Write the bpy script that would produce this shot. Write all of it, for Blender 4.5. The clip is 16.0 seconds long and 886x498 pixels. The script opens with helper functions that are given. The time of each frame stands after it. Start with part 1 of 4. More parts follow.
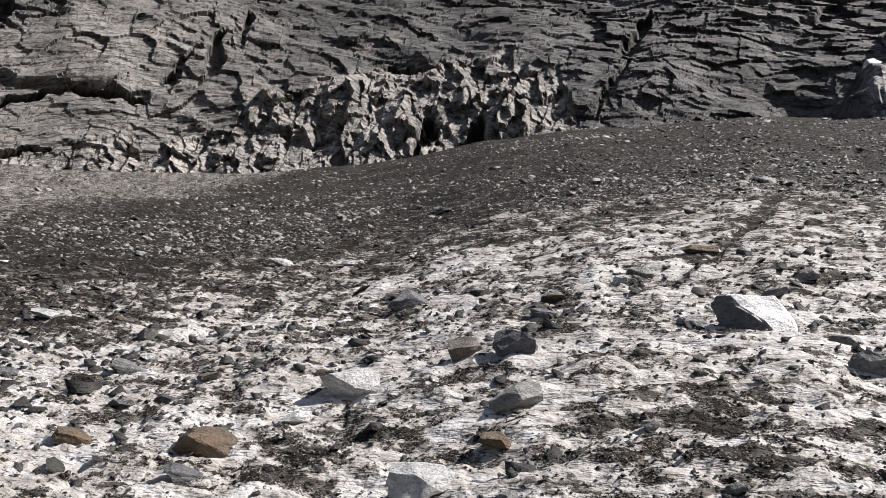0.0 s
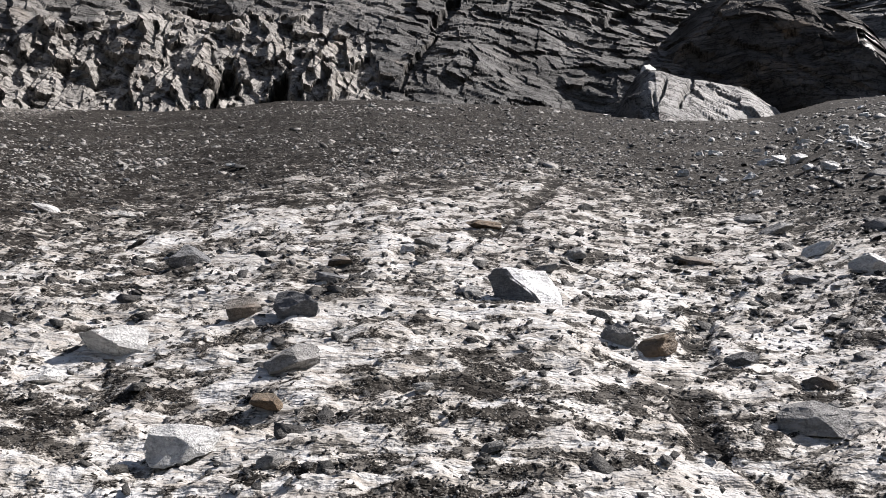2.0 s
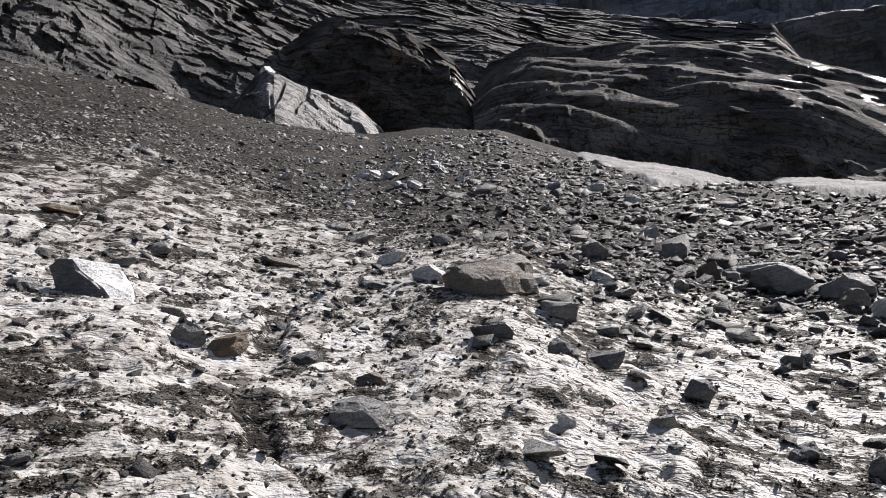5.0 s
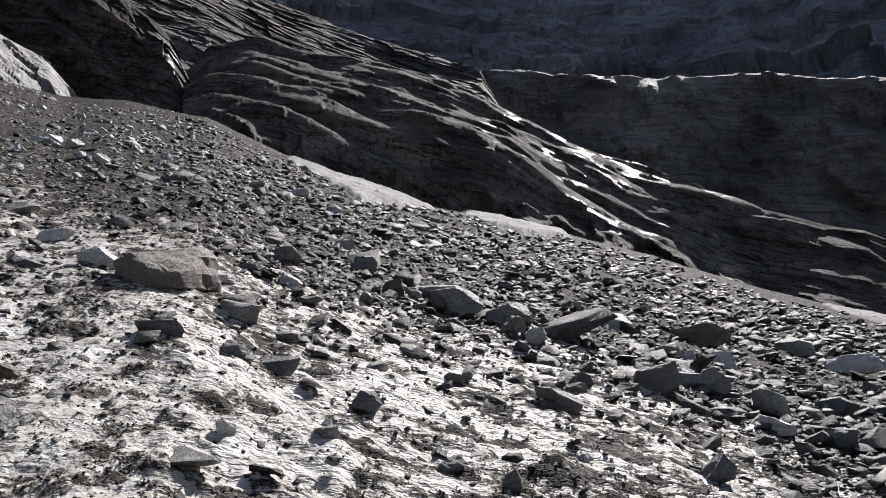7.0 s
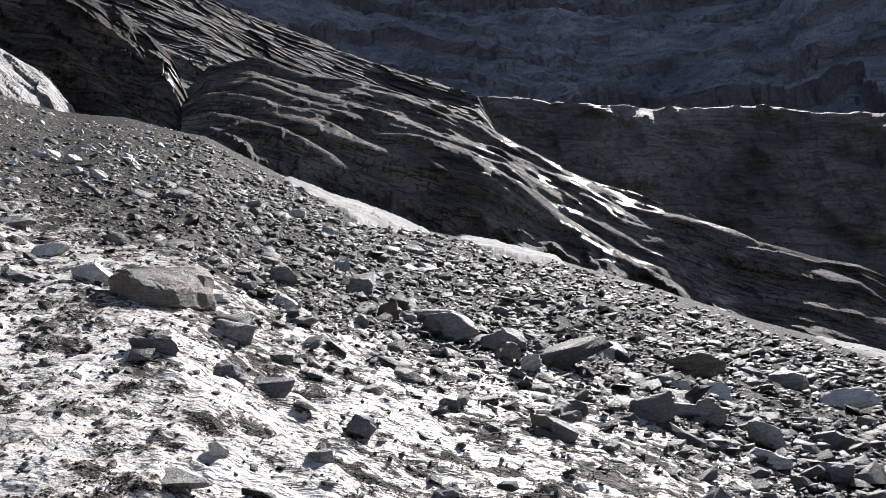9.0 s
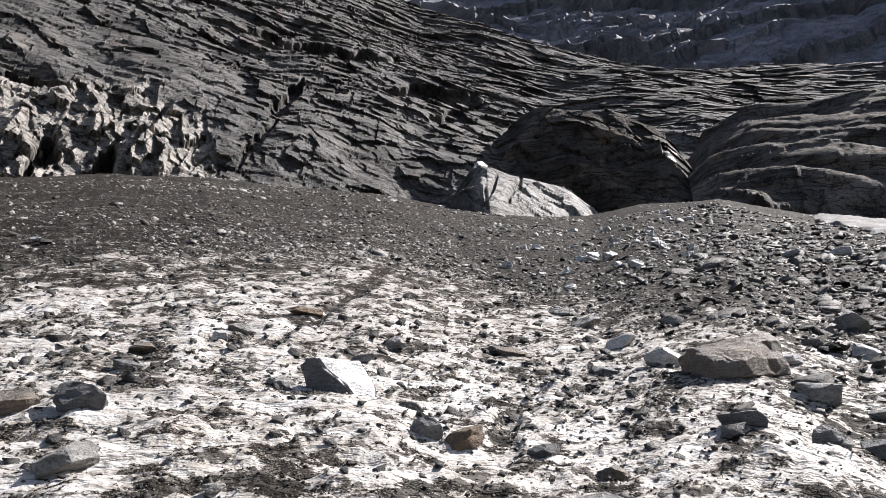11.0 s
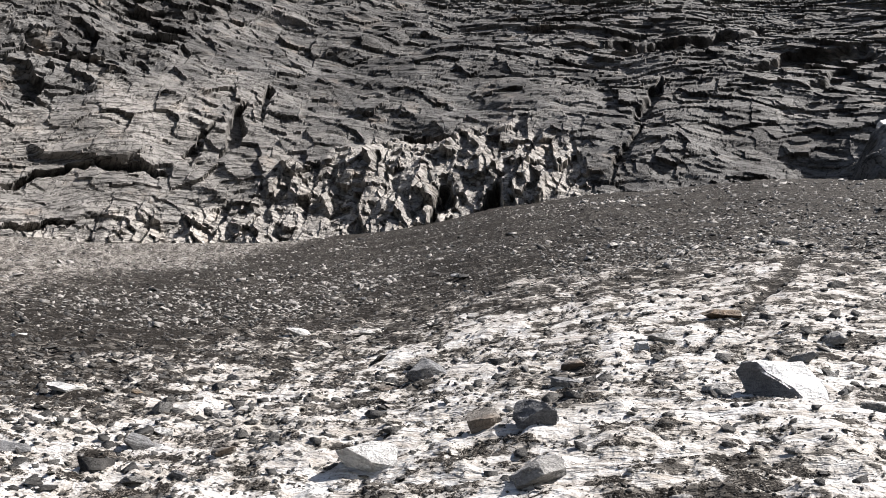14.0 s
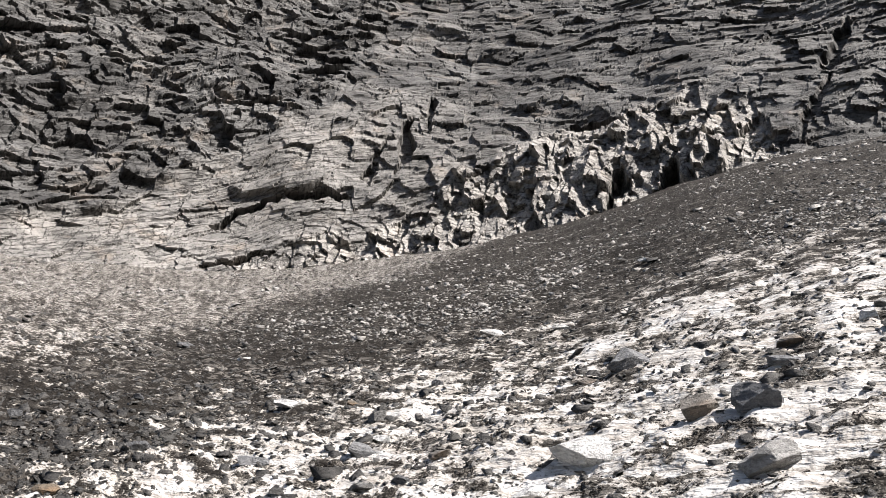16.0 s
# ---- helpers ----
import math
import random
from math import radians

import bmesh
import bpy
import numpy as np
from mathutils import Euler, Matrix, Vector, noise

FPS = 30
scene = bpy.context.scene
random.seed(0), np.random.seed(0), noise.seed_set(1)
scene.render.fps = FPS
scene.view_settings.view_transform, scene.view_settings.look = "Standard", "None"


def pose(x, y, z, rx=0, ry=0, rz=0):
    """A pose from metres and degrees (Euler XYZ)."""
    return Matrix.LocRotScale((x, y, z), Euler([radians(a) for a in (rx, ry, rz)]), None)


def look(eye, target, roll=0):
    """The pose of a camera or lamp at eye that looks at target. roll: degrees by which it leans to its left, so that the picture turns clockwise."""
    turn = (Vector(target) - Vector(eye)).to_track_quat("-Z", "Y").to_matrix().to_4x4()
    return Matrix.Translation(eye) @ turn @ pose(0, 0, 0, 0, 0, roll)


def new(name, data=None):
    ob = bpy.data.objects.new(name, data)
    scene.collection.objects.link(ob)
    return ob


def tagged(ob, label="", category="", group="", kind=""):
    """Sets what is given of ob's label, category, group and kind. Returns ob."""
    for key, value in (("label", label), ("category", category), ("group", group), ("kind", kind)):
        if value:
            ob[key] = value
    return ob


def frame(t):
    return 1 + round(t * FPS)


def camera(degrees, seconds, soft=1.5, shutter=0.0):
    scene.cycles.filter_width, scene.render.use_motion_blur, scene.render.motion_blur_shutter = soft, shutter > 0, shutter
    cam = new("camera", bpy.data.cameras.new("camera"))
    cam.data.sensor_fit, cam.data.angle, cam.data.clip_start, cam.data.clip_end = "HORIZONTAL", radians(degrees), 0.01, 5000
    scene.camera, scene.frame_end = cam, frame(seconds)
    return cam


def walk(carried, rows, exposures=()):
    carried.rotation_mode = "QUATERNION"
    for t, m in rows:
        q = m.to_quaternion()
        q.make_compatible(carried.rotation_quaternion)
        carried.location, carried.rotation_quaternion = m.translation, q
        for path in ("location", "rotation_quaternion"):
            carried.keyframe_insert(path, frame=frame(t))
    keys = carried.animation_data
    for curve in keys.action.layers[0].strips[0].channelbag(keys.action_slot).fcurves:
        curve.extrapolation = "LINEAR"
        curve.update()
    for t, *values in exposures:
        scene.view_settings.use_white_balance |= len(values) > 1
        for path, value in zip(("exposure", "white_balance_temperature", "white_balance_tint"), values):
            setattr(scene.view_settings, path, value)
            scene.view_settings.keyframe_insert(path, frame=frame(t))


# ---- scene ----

# seconds; the eye's offset from its mean standing place; azimuth (0 = north, +y), elevation, lean
EYE = 1.75
PATH = [
    (0.0, -0.168, -0.012, -0.020, -13.55, 18.93, 1.21),
    (0.5, -0.131, 0.022, -0.021, -8.20, 19.24, -1.04),
    (1.0, -0.113, 0.025, -0.027, -3.86, 18.47, -1.07),
    (1.5, -0.107, 0.034, -0.036, -0.00, 17.33, -0.62),
    (2.0, -0.112, 0.030, -0.035, 2.60, 16.62, 0.01),
    (2.5, -0.120, 0.038, -0.039, 2.25, 15.90, 2.01),
    (3.0, -0.112, 0.034, -0.036, 3.05, 15.31, 2.65),
    (3.5, -0.062, 0.017, -0.036, 5.46, 15.46, 1.85),
    (4.0, 0.001, -0.014, -0.034, 16.66, 15.96, -1.72),
    (4.5, 0.044, -0.017, -0.035, 25.15, 15.83, -3.79),
    (4.7, 0.053, -0.024, -0.040, 28.31, 15.67, -4.22),
    (6.8, 0.178, 0.007, -0.032, 53.91, 14.19, -3.12),
    (7.0, 0.205, 0.015, -0.026, 56.04, 14.20, -3.24),
    (7.5, 0.222, 0.002, -0.018, 62.21, 14.31, -3.68),
    (8.0, 0.213, -0.003, -0.016, 66.70, 15.57, -4.53),
    (8.5, 0.215, 0.012, -0.022, 65.27, 16.39, -3.89),
    (9.0, 0.205, 0.055, -0.020, 56.59, 16.01, -2.05),
    (9.5, 0.173, 0.075, -0.005, 42.91, 16.75, -2.24),
    (10.0, 0.102, 0.059, -0.008, 32.13, 19.84, -1.23),
    (10.2, 0.096, 0.064, -0.005, 27.98, 20.66, -1.83),
    (12.3, -0.091, -0.016, 0.003, 2.82, 23.80, -1.75),
    (12.5, -0.101, -0.010, 0.007, 0.47, 23.84, -1.76),
    (13.0, -0.136, -0.002, 0.005, -5.08, 23.95, -0.88),
    (13.5, -0.166, 0.019, 0.007, -10.64, 23.88, 0.72),
    (14.0, -0.172, 0.024, 0.010, -15.07, 23.93, 0.97),
    (14.5, -0.178, 0.018, 0.016, -17.98, 24.28, 0.14),
    (15.0, -0.188, -0.017, 0.017, -22.62, 24.38, -0.03),
    (15.5, -0.187, 0.006, 0.009, -26.50, 23.93, 0.02),
    (16.0, -0.232, 0.014, 0.016, -29.82, 23.55, 0.00),
]


def way(az, el):
    a, e = radians(az), radians(el)
    return Vector((math.sin(a) * math.cos(e), math.cos(a) * math.cos(e), math.sin(e)))


cam = camera(60.85, 16.0, 0.8)
walk(cam, [(t, look((x, y, EYE + z), Vector((x, y, EYE + z)) + 10 * way(az, el), lean)) for t, x, y, z, az, el, lean in PATH],
     [(0.0, 0.86, 6470, 13), (2.0, 1.02, 6470, 13), (3.5, 0.84, 6470, 13), (6.8, 0.89, 6400, 13), (8.0, 1.05, 6350, 13), (9.0, 1.30, 6300, 13), (10.2, 1.25, 6470, 13), (12.3, 1.30, 6470, 13), (14.0, 1.28, 6520, 12), (16.0, 1.40, 6570, 12)])


# ---- world and sun ----
SUN_AZ, SUN_EL = 87.0, 46.0
world = bpy.data.worlds.new("world")
scene.world = world
world.use_nodes = True
wn = world.node_tree
sky = wn.nodes.new("ShaderNodeTexSky")
sky.sky_type, sky.sun_disc = "NISHITA", False
sky.sun_elevation, sky.sun_rotation = radians(SUN_EL), radians(SUN_AZ)
sky.altitude, sky.dust_density, sky.ozone_density = 800, 4.0, 0.5
wn.links.new(sky.outputs[0], wn.nodes["Background"].inputs[0])
wn.nodes["Background"].inputs[1].default_value = 0.05
lamp = bpy.data.lights.new("sun", "SUN")
lamp.energy, lamp.angle, lamp.color = 4.6, radians(0.53), (1.0, 0.965, 0.925)
sun = new("sun", lamp)
sun.matrix_world = look(100 * way(SUN_AZ, SUN_EL), (0, 0, 0))


# ---- noise on arrays ----
def hashed(i, j, s):
    x = (i * 374761393 + j * 668265263 + s * 982451653) & 0xFFFFFFFF
    x = ((x ^ (x >> 13)) * 1274126177) & 0xFFFFFFFF
    x = ((x ^ (x >> 15)) * 1103515245) & 0xFFFFFFFF
    return (x ^ (x >> 16)) / 4294967296.0


def vnoise(x, y, s=0):
    i, j = np.floor(x).astype(np.int64), np.floor(y).astype(np.int64)
    a, b = x - i, y - j
    a, b = a * a * a * (a * (a * 6 - 15) + 10), b * b * b * (b * (b * 6 - 15) + 10)
    p, q = hashed(i, j, s) * (1 - a) + hashed(i + 1, j, s) * a, hashed(i, j + 1, s) * (1 - a) + hashed(i + 1, j + 1, s) * a
    return p * (1 - b) + q * b - 0.5


def fbm(x, y, s=0, octaves=4, gain=0.5):
    v, amp = 0 * x, 1.0
    for k in range(octaves):
        v = v + amp * vnoise(x * 2.03 ** k + 7.3 * k, y * 2.03 ** k - 3.1 * k, s + 31 * k)
        amp *= gain
    return v


def cells(x, y, s=0):
    """Distance to the nearest and second nearest cell centre, the offset from the nearest, its two random numbers."""
    i, j = np.floor(x).astype(np.int64), np.floor(y).astype(np.int64)
    f1, f2 = np.full(x.shape, 9.0), np.full(x.shape, 9.0)
    ox, oy, r1, r2 = 0 * x, 0 * x, 0 * x, 0 * x
    for a in (-1, 0, 1):
        for b in (-1, 0, 1):
            h1, h2 = hashed(i + a, j + b, s), hashed(i + a, j + b, s + 101)
            dx, dy = x - (i + a + h1), y - (j + b + h2)
            d = np.hypot(dx, dy)
            near = d < f1
            f2 = np.where(near, f1, np.minimum(f2, d))
            f1 = np.where(near, d, f1)
            ox, oy = np.where(near, dx, ox), np.where(near, dy, oy)
            r1, r2 = np.where(near, (h1 * 7.13 + h2 * 3.7) % 1, r1), np.where(near, (h1 * 3.31 + h2 * 9.17) % 1, r2)
    return f1, f2, ox, oy, r1, r2


def ramp(x, a, b):
    t = np.clip((x - a) / (b - a), 0, 1)
    return t * t * (3 - 2 * t)


def planes(x, y, s=0):
    """Flat three-sided faces that meet in sharp edges; -0.5 to 0.5."""
    u, v = x + y * 0.577, y * 1.155
    i, j = np.floor(u).astype(np.int64), np.floor(v).astype(np.int64)
    a, b = u - i, v - j
    h00, h10, h01, h11 = hashed(i, j, s), hashed(i + 1, j, s), hashed(i, j + 1, s), hashed(i + 1, j + 1, s)
    low = h00 + (h10 - h00) * a + (h01 - h00) * b
    high = h11 + (h01 - h11) * (1 - a) + (h10 - h11) * (1 - b)
    return np.where(a + b > 1, high, low) - 0.5


def broken(x, y, s=0, octaves=3, gain=0.5):
    """Rock broken along flat faces at several sizes."""
    v, amp = 0 * x, 1.0
    for k in range(octaves):
        w = planes(x * 0.7 + 3.7 * k, y * 0.7, s + 57)
        v = v + amp * planes(x + 0.6 * w + 1.7 * k, y - 0.6 * w, s + 13 * k)
        x, y = (x * 0.91 - y * 0.42) * 2.1, (x * 0.42 + y * 0.91) * 2.1
        amp *= gain
    return v


def plates(p, q, s=0, tp=0.6, tq=0.6, bp=0.0, bq=0.0, rag=0.35):
    """Flat broken plates with straight uneven edges: each stands out by its own amount and leans by its own slopes,
    round the usual slopes bp and bq; about -1 to 1."""
    p, q = p + rag * fbm(p * 1.1, q * 1.1, s + 6, 2), q + rag * fbm(p * 1.1, q * 1.1, s + 7, 2)
    f1, f2, ox, oy, r1, r2 = cells(p, q, s)
    r3 = (r1 * 5.7 + r2 * 3.3) % 1
    return 0.7 * (r1 - 0.5) + (bp + tp * (r2 - 0.5)) * ox * 1.3 + (bq + tq * (r3 - 0.5)) * oy * 1.3


def turned(u, v, degrees):
    c, q = math.cos(radians(degrees)), math.sin(radians(degrees))
    return u * c + v * q, v * c - u * q


def foliated(U, S, s, thick, long, warp, lean=-0.7, fine=4, gain=0.5):
    """Lens-shaped beds that lie on one another, broken off along their lower edges; thinner beds within the thick ones."""
    v, amp = 0 * U, 1.0
    for k in range(fine):
        a, b = turned(U, S, (0, 9, -7, 4)[k % 4])
        some = ramp(vnoise(a / long * 0.5 + 3 * k, b / thick * 0.3, s + 70 + k), -0.25, 0.2) if k else 1
        v = v + amp * some * plates(a / long + 0.4 * warp, b / thick + 0.5 * warp, s + 11 * k, 0.6, 0.9, 0.0, lean)
        amp, thick, long = amp * gain, thick * 0.45, long * 0.5
    return v


def grid_mesh(name, co, attributes=None, smooth=True):
    n, m = co.shape[:2]
    me = bpy.data.meshes.new(name)
    me.vertices.add(n * m)
    me.vertices.foreach_set("co", co.astype(np.float32).ravel())
    k = np.arange(n * m).reshape(n, m)
    quads = np.stack([k[:-1, :-1], k[1:, :-1], k[1:, 1:], k[:-1, 1:]], -1).reshape(-1, 4)
    me.loops.add(quads.size)
    me.loops.foreach_set("vertex_index", quads.astype(np.int32).ravel())
    me.polygons.add(len(quads))
    me.polygons.foreach_set("loop_start", np.arange(0, quads.size, 4, dtype=np.int32))
    me.polygons.foreach_set("use_smooth", np.full(len(quads), smooth))
    me.update(calc_edges=True)
    for key, values in (attributes or {}).items():
        if values.ndim == 3:
            me.attributes.new(key, "FLOAT_VECTOR", "POINT").data.foreach_set("vector", values.astype(np.float32).ravel())
        else:
            me.attributes.new(key, "FLOAT", "POINT").data.foreach_set("value", values.astype(np.float32).ravel())
    return me


# ---- materials ----
class Nodes:
    def __init__(self, name):
        self.m = bpy.data.materials.new(name)
        self.m.use_nodes = True
        self.t = self.m.node_tree
        self.bsdf = self.t.nodes["Principled BSDF"]

    def add(self, kind, **values):
        n = self.t.nodes.new("ShaderNode" + kind)
        for key, v in values.items():
            n.inputs[key].default_value = v
        return n

    def link(self, a, b):
        self.t.links.new(a, b)

    def coords(self, source, scale=(1, 1, 1), turn=0):
        if source == "object":
            out = self.add("TexCoord").outputs["Object"]
        elif source == "position":
            out = self.add("NewGeometry").outputs["Position"]
        else:
            n = self.add("Attribute")
            n.attribute_name = source
            out = n.outputs["Vector"]
        p = self.add("Mapping")
        p.inputs["Scale"].default_value = scale
        if turn:
            first = self.add("Mapping")
            first.inputs["Rotation"].default_value = (0, 0, radians(turn))
            self.link(out, first.inputs["Vector"])
            out = first.outputs[0]
        self.link(out, p.inputs["Vector"])
        return p.outputs[0]

    def noise(self, co, scale, detail=6, rough=0.6):
        n = self.add("TexNoise", Scale=scale, Detail=detail, Roughness=rough)
        self.link(co, n.inputs["Vector"])
        return n.outputs["Fac"]

    def voronoi(self, co, scale, feature="F1"):
        n = self.add("TexVoronoi", Scale=scale)
        n.feature = feature
        self.link(co, n.inputs["Vector"])
        return n

    def steps(self, fac, *stops):
        n = self.add("ValToRGB")
        e = n.color_ramp.elements
        while len(e) < len(stops):
            e.new(0.5)
        for one, (at, c) in zip(e, stops):
            one.position, one.color = at, (*c, 1) if isinstance(c, tuple) else (c, c, c, 1)
        self.link(fac, n.inputs[0])
        return n.outputs[0]

    def mix(self, fac, a, b, blend="MIX"):
        n = self.t.nodes.new("ShaderNodeMix")
        n.data_type, n.blend_type = "RGBA", blend
        for v, k in ((fac, 0), (a, 6), (b, 7)):
            if isinstance(v, (int, float)):
                n.inputs[k].default_value = v if k == 0 else (v, v, v, 1)
            elif isinstance(v, tuple):
                n.inputs[k].default_value = (*v, 1)
            else:
                self.link(v, n.inputs[k])
        return n.outputs[2]

    def math(self, op, a, b=0.0, c=0.0):
        n = self.add("Math")
        n.operation = op
        for k, v in enumerate((a, b, c)):
            if isinstance(v, (int, float)):
                n.inputs[k].default_value = v
            else:
                self.link(v, n.inputs[k])
        return n.outputs[0]

    def attribute(self, key):
        n = self.add("Attribute")
        n.attribute_name = key
        return n.outputs["Fac"]

    def finish(self, colour, rough, *bumps):
        for v, k in ((colour, "Base Color"), (rough, "Roughness")):
            if isinstance(v, (int, float)):
                self.bsdf.inputs[k].default_value = v
            elif isinstance(v, tuple):
                self.bsdf.inputs[k].default_value = (*v, 1)
            else:
                self.link(v, self.bsdf.inputs[k])
        last = None
        for height, distance, strength in bumps:
            n = self.add("Bump", Strength=strength, Distance=distance)
            self.link(height, n.inputs["Height"])
            if last:
                self.link(last, n.inputs["Normal"])
            last = n.outputs[0]
        if last:
            self.link(last, self.bsdf.inputs["Normal"])
        return self.m


def cliff_material(name, dark, light, rust=0.5, wet=False, pale=None, size=1.0, cracks=0.8):
    """Gneiss: foliated layers, thin dark cracks along and across them, rust stains."""
    k = Nodes(name)
    po = k.coords("position", (1 / size,) * 3)
    big, mid, fine = k.noise(po, 0.11, 6, 0.6), k.noise(po, 0.7, 8, 0.7), k.noise(po, 3.5, 9, 0.75)
    layers = k.noise(k.coords("strata", (0.16 / size, 2.2 / size, 1)), 1.0, 11, 0.75)
    seam = k.noise(k.coords("strata", (0.10 / size, 0.9 / size, 1)), 1.0, 7, 0.6)
    joint = k.noise(k.coords("strata", (0.5 / size, 0.35 / size, 1)), 1.0, 7, 0.6)
    c = k.mix(k.steps(big, (0.38, 0.0), (0.62, 1.0)), dark, light)
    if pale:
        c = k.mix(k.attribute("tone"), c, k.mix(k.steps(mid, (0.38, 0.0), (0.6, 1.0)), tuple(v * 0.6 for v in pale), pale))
    lined = k.steps(layers, (0.36, 0.75), (0.46, 0.0))
    if pale:
        lined = k.math("MULTIPLY", lined, k.steps(k.attribute("tone"), (0.0, 1.0), (1.0, 0.25)))
    c = k.mix(lined, c, tuple(v * 0.45 for v in dark))
    c = k.mix(k.steps(layers, (0.56, 0.0), (0.66, 0.6)), c, tuple(min(1, v * 1.45) for v in light))
    c = k.mix(k.steps(fine, (0.36, 0.7), (0.5, 0.0)), c, tuple(v * 0.4 for v in dark))
    stain = k.noise(po, 0.22, 7, 0.65)
    c = k.mix(k.math("MULTIPLY", k.steps(stain, (0.56, 0.0), (0.70, 1.0)), rust), c, (0.20, 0.135, 0.08))
    cut = k.steps(k.math("ABSOLUTE", k.math("SUBTRACT", seam, 0.5)), (0.004, 0.0), (0.018, 1.0))
    cut2 = k.steps(k.math("ABSOLUTE", k.math("SUBTRACT", joint, 0.5)), (0.003, 0.0), (0.012, 1.0))
    crack = k.math("MULTIPLY", cut, cut2)
    c = k.mix(k.math("MULTIPLY", k.math("SUBTRACT", 1.0, crack), cracks), c, (0.012, 0.011, 0.010))
    rough = 0.75
    if wet:
        shine = k.math("MULTIPLY", k.attribute("wet"), k.steps(k.noise(po, 0.25, 5), (0.53, 0.0), (0.60, 1.0)))
        rough = k.steps(shine, (0.2, 0.85), (0.8, 0.28))
        k.link(k.steps(shine, (0.2, 0.1), (0.8, 0.45)), k.bsdf.inputs["Specular IOR Level"])
    else:
        k.bsdf.inputs["Specular IOR Level"].default_value = 0.25
    return k.finish(c, rough, (mid, 0.22 * size, 0.4), (layers, 0.2 * size, 0.5), (crack, 0.25 * size, 0.8), (fine, 0.07 * size, 0.6))


def stone_material(name, a, b, rust=0.0, island=False, grain=9.0):
    k = Nodes(name)
    if island:
        po = k.coords("position")
        pick = k.add("NewGeometry").outputs["Random Per Island"]
    else:
        po = k.coords("object")
        pick = k.add("ObjectInfo").outputs["Random"]
    n1, n2 = k.noise(po, grain * 0.5, 5), k.noise(po, grain * 6, 6, 0.7)
    c = k.mix(pick, a, b)
    c = k.mix(k.steps(n1, (0.35, 0.0), (0.7, 0.6)), c, tuple(v * 1.5 for v in b))
    c = k.mix(k.math("MULTIPLY", k.steps(n2, (0.35, 1.0), (0.55, 0.0)), 0.55), c, tuple(v * 0.4 for v in a))
    if rust:
        n3 = k.noise(po, grain * 0.35, 5)
        c = k.mix(k.math("MULTIPLY", k.steps(n3, (0.45, 0.0), (0.6, 1.0)), rust), c, (0.18, 0.105, 0.05))
    if island:
        c = k.mix(k.steps(pick, (0.0, 0.0), (0.93, 0.0), (0.94, 0.9)), c, (0.22, 0.21, 0.198))
    k.bsdf.inputs["Specular IOR Level"].default_value = 0.35
    beds = k.noise(k.coords("position" if island else "object", (1, 1, 4)), grain, 6, 0.65)
    c = k.mix(k.steps(beds, (0.40, 0.45), (0.50, 0.0)), c, tuple(v * 0.55 for v in a))
    return k.finish(c, 0.66, (n1, 0.06, 0.9), (beds, 0.03, 0.9), (n2, 0.015, 1.0))


